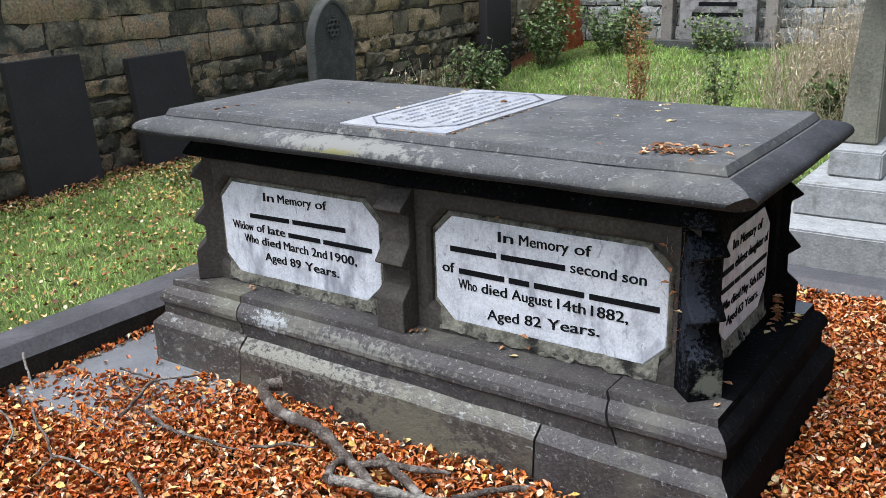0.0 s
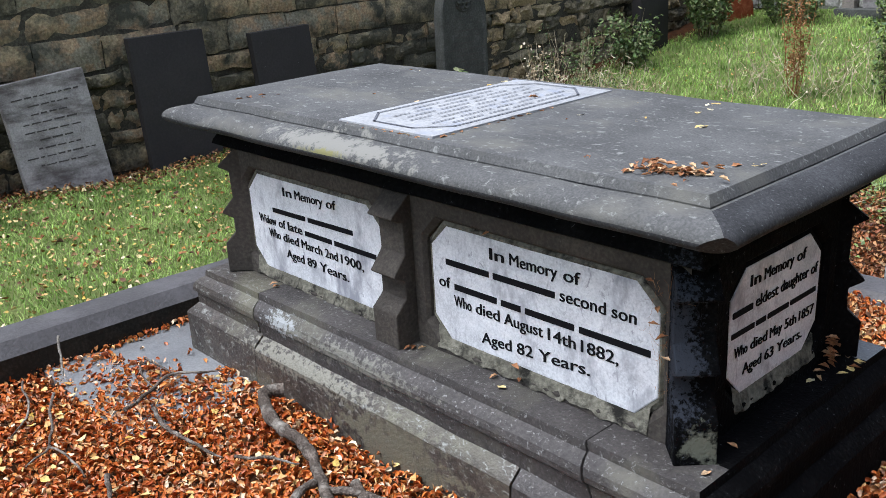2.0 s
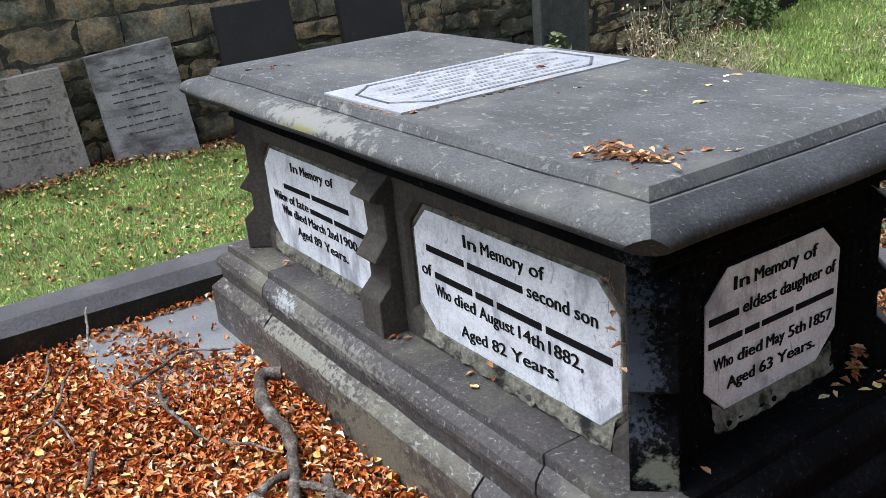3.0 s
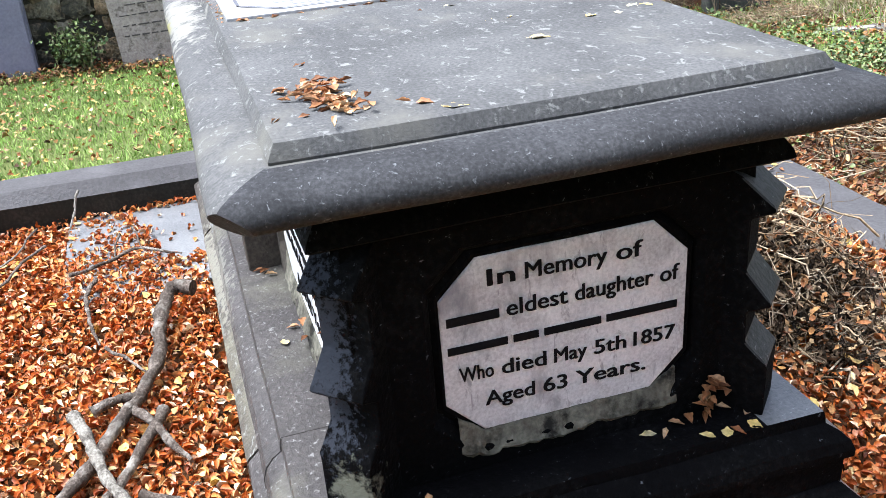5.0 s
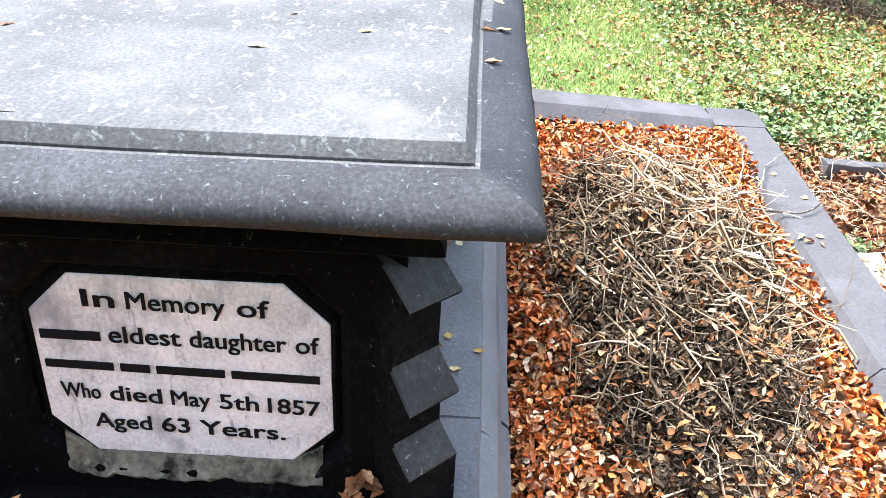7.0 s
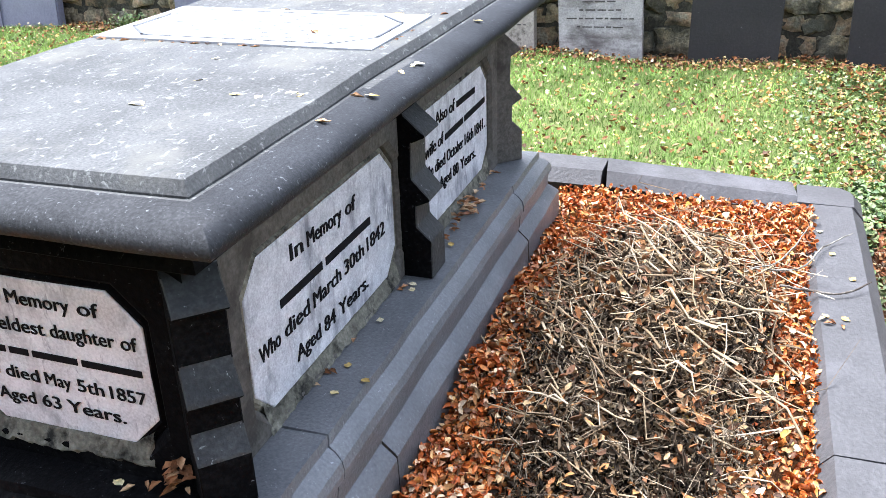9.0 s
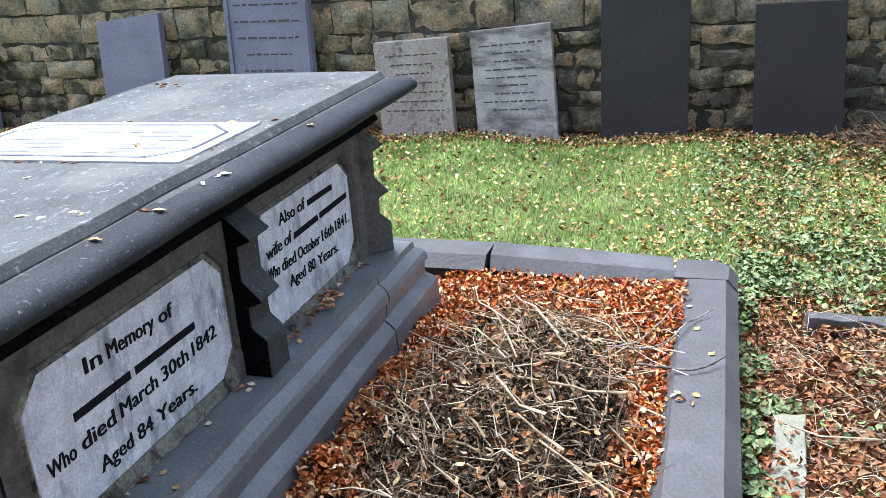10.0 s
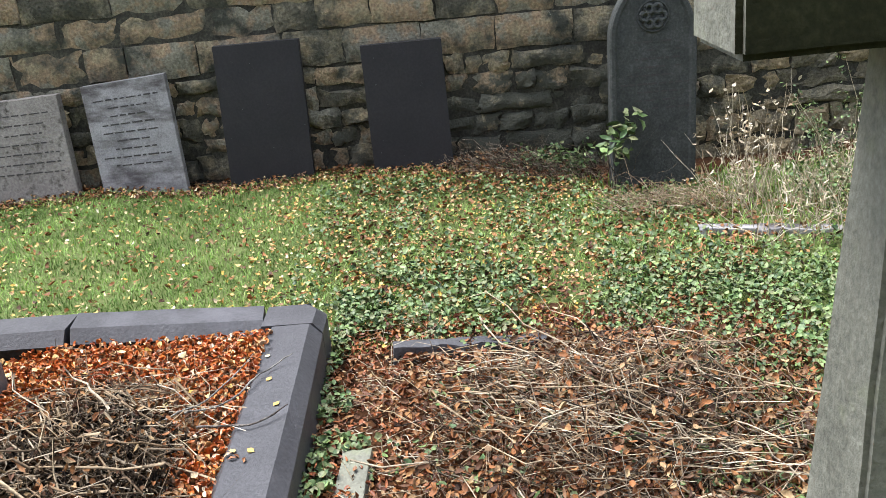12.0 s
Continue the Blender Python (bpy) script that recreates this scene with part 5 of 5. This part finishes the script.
# ---- dead brush ----
def brush_heap(name, cx, cy, rx, ry, base, height, count, rmin, rmax, lmin, lmax, mat, label, wander=0.012):
    a, r = rng.uniform(0, 2 * np.pi, count), np.sqrt(rng.uniform(0, 1, count))
    x, y = cx + np.cos(a) * r * rx, cy + np.sin(a) * r * ry
    z = base(x, y) + 0.02 + height * (1 - r ** 2) * rng.uniform(0.1, 1, count)
    d = rng.uniform(0, 2 * np.pi, count)
    ln = rng.uniform(lmin, lmax, count)
    s = np.column_stack([x, y, z])
    e = s + np.column_stack([np.cos(d) * ln, np.sin(d) * ln, rng.normal(0, 0.12, count) * ln])
    s, e = s * 1.5 - e * 0.5, (s + e) * 0.5
    e[:, 2] = np.maximum(e[:, 2], base(e[:, 0], e[:, 1]) + 0.01)
    v, f = stems(s, e, rng.uniform(rmin, rmax, count), wander * ln / 0.2)
    tagged(fill_mesh(name, v, f, mat), label, "dead brush", kind="stuff")


brush_heap("dead_stalks", -0.2, 1.06, 0.95, 0.4, bed_z, 0.17, 2200, 0.0014, 0.0042, 0.04, 0.16, BRUSH, "tangled heap of dead grey-brown plant stalks", 0.035)
brush_heap("dead_stalks", -0.25, 1.05, 0.85, 0.36, bed_z, 0.28, 480, 0.002, 0.0075, 0.1, 0.44, STALK, "thicker pale dead stalks on the brush heap", 0.022)
brush_heap("dead_stalks", -0.75, 1.3, 0.45, 0.2, bed_z, 0.12, 70, 0.002, 0.0036, 0.25, 0.5, STRAW, "straw-coloured stalks spilling over the kerb")


def wild_z(x, y):
    return ground_z(x, y)


brush_heap("dead_stalks", -0.95, 2.95, 0.75, 0.7, wild_z, 0.2, 650, 0.0015, 0.0045, 0.15, 0.5, BRUSH, "sprawling heap of dead stalks on the neighbouring plot", 0.02)
brush_heap("dead_stalks", -0.95, 2.95, 0.8, 0.75, wild_z, 0.26, 230, 0.002, 0.007, 0.1, 0.65, STALK, "pale dry stems over the brush heap", 0.015)
for cx_, cy_, turn, cnt in ((-0.75, 2.75, 0.5, 26), (-1.15, 3.2, -0.4, 22), (-0.55, 3.25, 0.9, 20), (-1.25, 2.6, -0.9, 18)):
    a = turn + rng.normal(0, 0.22, cnt)
    ln = rng.uniform(0.25, 0.6, cnt)
    mid_ = np.column_stack([cx_ + rng.normal(0, 0.1, cnt), cy_ + rng.normal(0, 0.12, cnt)])
    ends_ = [np.column_stack([mid_ + sgn * 0.5 * ln[:, None] * np.column_stack([np.cos(a), np.sin(a)]), np.zeros(cnt)]) for sgn in (-1, 1)]
    ends_[0][:, 2] = wild_z(ends_[0][:, 0], ends_[0][:, 1]) + rng.uniform(0.05, 0.12, cnt)
    ends_[1][:, 2] = wild_z(ends_[1][:, 0], ends_[1][:, 1]) + rng.uniform(0.14, 0.27, cnt)
    v, f = stems(ends_[0], ends_[1], rng.uniform(0.002, 0.0045, cnt), np.full(cnt, 0.01))
    tagged(fill_mesh("dead_stalks", v, f, STRAW), "bundle of long bleached stalks lying on leaves", "dead brush", kind="stuff")
brush_heap("dead_stalks", -1.2, 2.1, 0.8, 0.25, wild_z, 0.04, 160, 0.0015, 0.003, 0.1, 0.35, STRAW, "scattered dry stems among leaves", 0.02)
brush_heap("dead_stalks", -3.45, 3.75, 0.22, 0.45, wild_z, 0.13, 420, 0.0012, 0.0032, 0.08, 0.3, STALK, "dry stems before the gothic headstone", 0.03)
brush_heap("dead_stalks", -4.3, 2.95, 0.22, 0.6, wild_z, 0.13, 900, 0.001, 0.003, 0.1, 0.3, BRUSH, "dark heap of dead brush at the foot of the wall", 0.03)

p = scatter(600, -4.52, -3.9, 2.35, 3.5)
n = len(p)
v, f = leaf_mesh(np.column_stack([p, ground_z(p[:, 0], p[:, 1]) + 0.01 + rng.uniform(0.0, 0.16, n) * np.exp(-((p[:, 0] + 4.38) / 0.22) ** 2 - ((p[:, 1] - 2.95) / 0.45) ** 2)]), rng.uniform(0.03, 0.05, n), rng.uniform(0.012, 0.028, n), 0.5, 0.6)
tagged(fill_mesh("caught_leaves", v, f, WILDLEAVES), "brown leaves caught in the brush at the wall foot", "fallen leaves", kind="stuff")
mid = scatter(130, -1.05, 0.7, 0.7, 1.44)
mid = mid[(((mid[:, 0] + 0.2) / 0.9) ** 2 + ((mid[:, 1] - 1.06) / 0.38) ** 2) < 1]
pick = rng.integers(0, len(mid), 9500)
n = len(pick)
off = rng.normal(0, 0.028, (n, 3))
heap_top = 0.17 * (1 - ((mid[pick, 0] + 0.2) / 1.0) ** 2 - ((mid[pick, 1] - 1.06) / 0.45) ** 2) * rng.uniform(0.55, 1.05, len(mid))[pick]
pos = np.column_stack([mid[pick] + off[:, :2], bed_z(mid[pick, 0], mid[pick, 1]) + np.clip(heap_top, 0, 1) + off[:, 2]])
v, f = leaf_mesh(pos, rng.uniform(0.012, 0.034, n), rng.uniform(0.005, 0.014, n), 1.0, 0.9)
tagged(fill_mesh("dead_flower_heads", v, f, DARKHEADS), "crumpled dead flower heads in the brush heap", "dead brush", kind="stuff")
for x0, y0, rx, ry, hh, cnt, base in ((-0.2, 1.06, 0.9, 0.4, 0.22, 3300, bed_z), (-0.95, 2.95, 0.75, 0.7, 0.22, 800, wild_z)):
    a, r = rng.uniform(0, 2 * np.pi, cnt), np.sqrt(rng.uniform(0, 1, cnt))
    p = np.column_stack([x0 + np.cos(a) * r * rx, y0 + np.sin(a) * r * ry])
    v, f = leaf_mesh(np.column_stack([p, base(p[:, 0], p[:, 1]) + 0.02 + hh * (1 - r ** 2) * rng.uniform(0.2, 1, cnt)]), rng.uniform(0.02, 0.06, cnt), rng.uniform(0.003, 0.009, cnt), 1.2, 0.7)
    tagged(fill_mesh("withered_leaves", v, f, STALK), "withered curled leaf strips in the brush heap", "dead brush", kind="stuff")
p = scatter(1800, -1.1, 0.85, 0.6, 1.5)
n = len(p)
v, f = leaf_mesh(np.column_stack([p, bed_z(p[:, 0], p[:, 1]) + rng.uniform(0.12, 0.28, n) * np.exp(-((p[:, 0] + 0.2) / 0.9) ** 2 - ((p[:, 1] - 1.06) / 0.4) ** 2) + 0.01]), rng.uniform(0.02, 0.042, n), rng.uniform(0.009, 0.02, n), 0.6, 0.6)
tagged(fill_mesh("caught_leaves", v, f, WILDLEAVES), "brown leaves caught in the brush heap", "fallen leaves", kind="stuff")
p = scatter(3600, -1.8, 0.0, 2.1, 3.8)
n = len(p)
v, f = leaf_mesh(np.column_stack([p, ground_z(p[:, 0], p[:, 1]) + rng.uniform(0.03, 0.24, n) * np.exp(-((p[:, 0] + 0.95) / 0.8) ** 2 - ((p[:, 1] - 2.95) / 0.75) ** 2) + 0.01]), rng.uniform(0.025, 0.05, n), rng.uniform(0.01, 0.026, n), 0.5, 0.6)
tagged(fill_mesh("caught_leaves", v, f, WILDLEAVES), "rust-brown leaves caught among dead stems", "fallen leaves", kind="stuff")

# ---- lawn ----
p = np.concatenate([scatter(98000, -4.46, -1.76, -5.2, 3.4), scatter(16000, -1.73, 0.2, -5.2, -1.88)])
dense = np.array([noise.noise(Vector((x * 1.1, y * 1.1, 9.0))) for x, y in p])
thin = np.clip((p[:, 1] - 1.8) / 1.8, 0, 0.3)
p = p[(dense > -0.7) & (rng.uniform(0, 1, len(p)) > thin)]
n = len(p)
v, f = blades(np.column_stack([p, ground_z(p[:, 0], p[:, 1]) - 0.003]), rng.uniform(0.02, 0.055, n), rng.uniform(0.003, 0.0055, n), rng.uniform(0.2, 1.1, n))
tagged(fill_mesh("lawn_grass", v, f, GRASS, False), "short green lawn grass with fallen leaves", "grass", kind="stuff")
p = scatter(60000, -4.3, 2.6, 3.2, 9.2)
p = p[(rng.uniform(0, 1, len(p)) < 0.7 + np.clip((p[:, 1] - 4.2) / 2, 0, 0.3))]
n = len(p)
v, f = blades(np.column_stack([p, ground_z(p[:, 0], p[:, 1]) - 0.003]), rng.uniform(0.03, 0.09, n), rng.uniform(0.005, 0.009, n), rng.uniform(0.2, 1.0, n))
tagged(fill_mesh("lawn_grass", v, f, GRASS, False), "green grass of the far lawn", "grass", kind="stuff")
p = np.concatenate([scatter(3100, -4.4, -1.8, -5.0, 3.2), scatter(1900, -4.2, -1.75, 1.2, 3.4), scatter(700, -1.7, 0.2, -5, -1.8), scatter(900, -4.3, 2, 3.3, 8)])
n = len(p)
v, f = leaf_mesh(np.column_stack([p, ground_z(p[:, 0], p[:, 1]) + rng.uniform(0.015, 0.045, n)]), rng.uniform(0.014, 0.036, n), rng.uniform(0.009, 0.022, n), 0.3, 0.45)
tagged(fill_mesh("lawn_leaves", v, f, PALELEAVES), "yellow leaves scattered over the lawn", "fallen leaves", kind="stuff")
p = np.concatenate([scatter(2600, -4.3, -1.75, -5.0, 3.2), scatter(2600, -4.54, -4.15, -4.5, 3.2), scatter(1600, -3.4, 0.45, 3.4, 5.0), scatter(6500, -2.6, 1.0, 1.78, 4.0), scatter(1800, -4.2, -2.6, 1.6, 4.2)])
p = p[~((p[:, 0] > 0.45) & (p[:, 1] > 2.15))]
inside = np.minimum.reduce([p[:, 0] + 2.2, 0.9 - p[:, 0], 3.9 - p[:, 1]]) + 0.5 * np.array([noise.noise(Vector((x * 2, y * 2, 7.0))) for x, y in p])
p = p[(inside > 0.15) | (p[:, 0] < -2.2)]
n = len(p)
v, f = leaf_mesh(np.column_stack([p, ground_z(p[:, 0], p[:, 1]) + rng.uniform(0.01, 0.04, n)]), rng.uniform(0.022, 0.05, n), rng.uniform(0.01, 0.026, n), 0.4, 0.4)
tagged(fill_mesh("wild_leaf_litter", v, f, WILDLEAVES), "rust-brown leaves on the neighbouring plot and wall foot", "fallen leaves", kind="stuff")

p = scatter(9500, -2.1, 0.8, 1.8, 3.9)
p = p[~((p[:, 0] > 0.45) & (p[:, 1] > 2.15))]
inside = np.minimum.reduce([p[:, 0] + 2.2, 0.9 - p[:, 0], 3.9 - p[:, 1]]) + 0.5 * np.array([noise.noise(Vector((x * 2, y * 2, 7.0))) for x, y in p])
p = p[(inside > 0.15) | (p[:, 0] < -2.2)]
n = len(p)
v, f = leaf_mesh(np.column_stack([p, ground_z(p[:, 0], p[:, 1]) + rng.uniform(0.01, 0.06, n)]), rng.uniform(0.018, 0.042, n), rng.uniform(0.008, 0.02, n), 0.6, 0.5)
tagged(fill_mesh("wild_leaf_litter", v, f, RUSSET), "orange-brown leaf litter on the neighbouring plot", "fallen leaves", kind="stuff")

# ---- ground ivy and low weeds ----
p = np.concatenate([scatter(2300, -2.3, 0.3, 1.79, 2.02), scatter(1500, -2.6, -1.7, 1.8, 2.9), scatter(2600, -4.1, -2.0, 1.5, 3.9), scatter(2200, -2.4, -1.2, 3.1, 4.4), scatter(3600, -2.7, 0.45, 2.9, 4.7), scatter(500, -1.7, 0.2, 2.0, 2.8)])
clump = np.array([noise.noise(Vector((x * 2.2, y * 2.2, 5.0))) for x, y in p])
p = p[((clump > -0.15) | ((p[:, 1] > 3.3) & (p[:, 0] > -2.6))) & ~((np.abs(p[:, 0] + 0.6) < 0.28) & (np.abs(p[:, 1] - 1.96) < 0.06))]
n = len(p)
v, f = leaf_mesh(np.column_stack([p, ground_z(p[:, 0], p[:, 1]) + rng.uniform(0.02, 0.075, n)]), rng.uniform(0.018, 0.042, n), rng.uniform(0.014, 0.034, n), 0.2, 0.4)
tagged(fill_mesh("ground_ivy", v, f, IVY), "low green ivy and weeds creeping beside the kerb", "ivy", kind="stuff")


# ---- bushes and tall weeds ----
def bush(name, x, y, rx, ry, h, count, size, label, mat=IVY, stem_mat=BRUSH, lift=0.0, stems_n=24, low=0.25):
    base = float(ground_z(x, y)) + lift
    t = thing(name, label, "bush" if mat is IVY else "weed", (x, y, base))
    a, r = rng.uniform(0, 2 * np.pi, stems_n), np.sqrt(rng.uniform(0, 1, stems_n))
    s = np.column_stack([np.cos(a) * r * rx * 0.3, np.sin(a) * r * ry * 0.3, np.full(stems_n, -0.02)])
    e = np.column_stack([np.cos(a) * r * rx, np.sin(a) * r * ry, h * rng.uniform(0.5, 1.0, stems_n)])
    v, f = stems(s, e, rng.uniform(0.002, 0.005, stems_n), np.full(stems_n, 0.02))
    o = fill_mesh("stem", v, f, stem_mat)
    o.parent = t
    tagged(o, kind="stuff")
    k = rng.integers(0, stems_n, count)
    q = rng.uniform(low, 1.05, count)[:, None]
    pos = s[k] * (1 - q) + e[k] * q + rng.normal(0, 0.035, (count, 3))
    pos[:, 2] = np.maximum(pos[:, 2], 0.01)
    v, f = leaf_mesh(pos, rng.uniform(0.6, 1.2, count) * size, rng.uniform(0.3, 0.6, count) * size, 0.2, 0.6)
    o = fill_mesh("foliage", v, f, mat)
    o.parent = t
    tagged(o, kind="stuff")
    return t


bush("bush", -4.38, -1.15, 0.16, 0.2, 0.32, 700, 0.04, "small dark green bush at the wall foot")
bush("bush", -4.38, -3.9, 0.12, 0.3, 0.14, 500, 0.04, "low ivy at the wall foot behind headstones")
bush("bush", -4.33, 3.1, 0.12, 0.4, 0.2, 800, 0.045, "dark trailing ivy at the foot of the wall", low=0.05)
bush("sapling", -3.86, 3.5, 0.16, 0.2, 0.56, 60, 0.09, "green elder sapling before the gothic headstone", low=0.8, stems_n=7)
bush("weed", -3.5, 4.3, 0.2, 0.25, 0.75, 170, 0.04, "pale dried thistle beside the gothic headstone", STRAW, STRAW)
bush("weed", -3.2, 4.6, 0.4, 0.5, 0.45, 600, 0.032, "tangled bramble and dry weeds in the grass", IVY, BRUSH)
bush("weed", -3.9, 5.2, 0.4, 0.6, 0.7, 900, 0.034, "tall green nettles along the wall", IVY, STRAW)
bush("bush", -4.0, 6.2, 0.35, 0.4, 0.6, 900, 0.06, "leafy green weeds along the wall")
bush("bush", -4.0, 7.8, 0.4, 0.5, 1.05, 1500, 0.07, "leafy green shrub in the wall corner")
bush("bush", -3.4, 8.6, 0.55, 0.4, 0.6, 1800, 0.06, "dark rounded evergreen shrub by the far wall")
bush("weed", -1.85, 5.8, 0.12, 0.12, 1.0, 900, 0.03, "rust-brown dried dock with seed heads", DRYDOCK, DRYDOCK, stems_n=14)
bush("weed", -1.05, 5.9, 0.18, 0.18, 0.85, 420, 0.05, "dark green thistle with pale heads", IVY, BRUSH, stems_n=16)
bush("bush", 0.1, 6.2, 0.5, 0.4, 0.4, 1000, 0.07, "green weeds at the foot of dry grass")
bush("bush", -2.1, 8.8, 0.4, 0.3, 0.5, 700, 0.06, "trailing weeds before the framed headstone")

p = np.concatenate([scatter(2600, -0.75, 1.9, 5.9, 8.3), scatter(260, -3.6, -2.6, 4.0, 5.0), scatter(110, -2.6, -1.2, 5.4, 6.6)])
n = len(p)
s = np.column_stack([p, ground_z(p[:, 0], p[:, 1])])
tall = rng.uniform(0.45, 1.0, n) * np.where(p[:, 0] < -1.1, 0.5, 1.0) * np.where(rng.uniform(0, 1, n) < 0.6, 1, 0.6)
e = s + np.column_stack([rng.normal(0, 0.16, n), rng.normal(0, 0.16, n), tall])
v, f = stems(s, e, rng.uniform(0.002, 0.0045, n), np.full(n, 0.02))
tagged(fill_mesh("tall_dry_grass", v, f, STRAW), "stand of tall bleached dry grass", "dry grass", kind="stuff")
k = rng.integers(0, n, 6500)
q = rng.uniform(0.6, 1.0, 6500)[:, None]
v, f = leaf_mesh(s[k] * (1 - q) + e[k] * q + rng.normal(0, 0.03, (6500, 3)), rng.uniform(0.03, 0.09, 6500), rng.uniform(0.004, 0.012, 6500), 0.2, 0.8)
tagged(fill_mesh("dry_seed_heads", v, f, STRAW), "bleached seed heads of the dry grass", "dry grass", kind="stuff")

# a headstone behind the cross
far_stone = thing("headstone", "weathered grey headstone on a plain base behind the cross", "headstone")
part("slab", box(0.75, 1.35, 5.6, 5.7, 0.15, 1.3, 0.01), GREYHEAD, far_stone)
part("base", box(0.65, 1.45, 5.5, 5.8, -0.3, 0.15, 0.01), GREYHEAD, far_stone)


# ---- the rubble wall ----
def wall_box(name, x0, x1, y0, y1, z0, z1, label):
    ob = new(name, finish(box(x0, x1, y0, y1, z0, z1, 0), JOINT, name, False))
    return tagged(ob, label, "wall", kind="structure")


wall = wall_box("wall_west", WALLX - 0.5, WALLX - 0.025, -9.0, 9.9, -0.6, 2.3, "old coursed sandstone rubble wall with dark joints")


def stone_mesh(w, h, rough, seed):
    """A rough-faced block, w wide, h high, facing +x, its face near x = 0."""
    nu, nz = 6, 4
    verts, faces = [], []
    for j in range(nz + 1):
        for i in range(nu + 1):
            u, s = i / nu, j / nz
            eu, es = min(u, 1 - u) * w, min(s, 1 - s) * h
            round_off = 0.018 * math.exp(-min(eu, es) / 0.012)
            pnt = Vector((u * w * 7 + seed, s * h * 7, seed * 0.37))
            d = noise.noise(pnt) * rough + noise.noise(pnt * 2.7) * rough * 0.5
            jit = noise.noise_vector(Vector((u * 3 + seed, s * 3, seed))) * (0.014 + rough * 0.5)
            verts.append((d - round_off, (u - 0.5) * w + jit.y, (s - 0.5) * h + jit.z))
    for j in range(nz):
        for i in range(nu):
            a = j * (nu + 1) + i
            faces.append((a, a + 1, a + nu + 2, a + nu + 1))
    rim = list(range(nu + 1)) + [(j + 1) * (nu + 1) - 1 for j in range(1, nz + 1)] + [nz * (nu + 1) + i for i in range(nu - 1, -1, -1)] + [j * (nu + 1) for j in range(nz - 1, 0, -1)]
    k0 = len(verts)
    for r in rim:
        verts.append((-0.07, verts[r][1], verts[r][2]))
    for k in range(len(rim)):
        k2 = (k + 1) % len(rim)
        faces.append((rim[k2], rim[k], k0 + k, k0 + k2))
    return verts, faces


def courses():
    z, k = -0.42, 0
    out = []
    while z < 2.28:
        h = random.uniform(0.11, 0.21) if z < 0.62 else random.uniform(0.2, 0.28)
        out.append((z, h))
        z += h
    return out


def lay_wall(y0, y1, near, far_v, far_f, parent):
    for z, h in courses():
        y = y0 - random.uniform(0, 0.3)
        while y < y1:
            low = z < 0.62
            w = random.choice((0.16, 0.24, 0.3, 0.45)) * random.uniform(0.85, 1.25) if low else random.uniform(0.26, 0.68)
            rough = 0.045 if low else 0.018
            hh = h * (random.uniform(0.82, 1.04) if low else random.uniform(0.96, 1.0))
            verts, faces = stone_mesh(w - 0.008, hh - 0.008, rough, random.uniform(0, 90))
            cx_, cy_, cz_ = WALLX + random.uniform(-0.012, 0.014), y + w / 2, z + h / 2 + (0.03 if low else 0.01) * noise.noise(Vector((y * 1.6, z * 2.0, 1.0)))
            if near(cy_, cz_):
                me = bpy.data.meshes.new("stone")
                me.from_pydata(verts, [], faces)
                me.polygons.foreach_set("use_smooth", [True] * len(me.polygons))
                me.set_sharp_from_angle(angle=radians(50))
                me.materials.append(RUBBLE)
                ob = new("stone", me)
                ob.location = (cx_, cy_, cz_)
                ob.parent = parent
            else:
                k0 = len(far_v)
                far_v += [(a + cx_, b + cy_, c + cz_) for a, b, c in verts]
                far_f += [tuple(i + k0 for i in q) for q in faces]
            y += w


fv, ff = [], []
count_near = [0]


def near_stretch(y, z):
    ok = -4.6 < y < 4.6 and -0.2 < z < 1.35 and count_near[0] < 300
    count_near[0] += ok
    return ok


lay_wall(-8.8, 9.4, near_stretch, fv, ff, wall)
ob = raw("wall_stones", fv, ff, RUBBLE_FAR)
ob.parent = wall
tagged(ob, kind="stuff")

far_wall = wall_box("wall_north", WALLX, 7.0, 9.48, 9.9, -0.5, 2.3, "far churchyard wall of pale squared stone")
fv, ff = [], []
z = -0.2
while z < 2.2:
    h = random.uniform(0.16, 0.26)
    x = WALLX
    while x < 6.2:
        w = random.uniform(0.22, 0.5)
        verts, faces = stone_mesh(w - 0.016, h - 0.016, 0.02, random.uniform(0, 90))
        k0 = len(fv)
        fv += [(b + x + w / 2, 9.45 - a, c + z + h / 2) for a, b, c in verts]
        ff += [tuple(i + k0 for i in q) for q in faces]
        x += w
    z += h
ob = raw("wall_stones", fv, ff, PALEWALL)
ob.parent = far_wall
tagged(ob, kind="stuff")
# unseen wall, added to keep sky light off the east-facing sides
wall_box("wall_east", 6.5, 7.0, -11.0, 9.4, -0.5, 4.4, "plain dark wall added out of view to block eastern sky light")
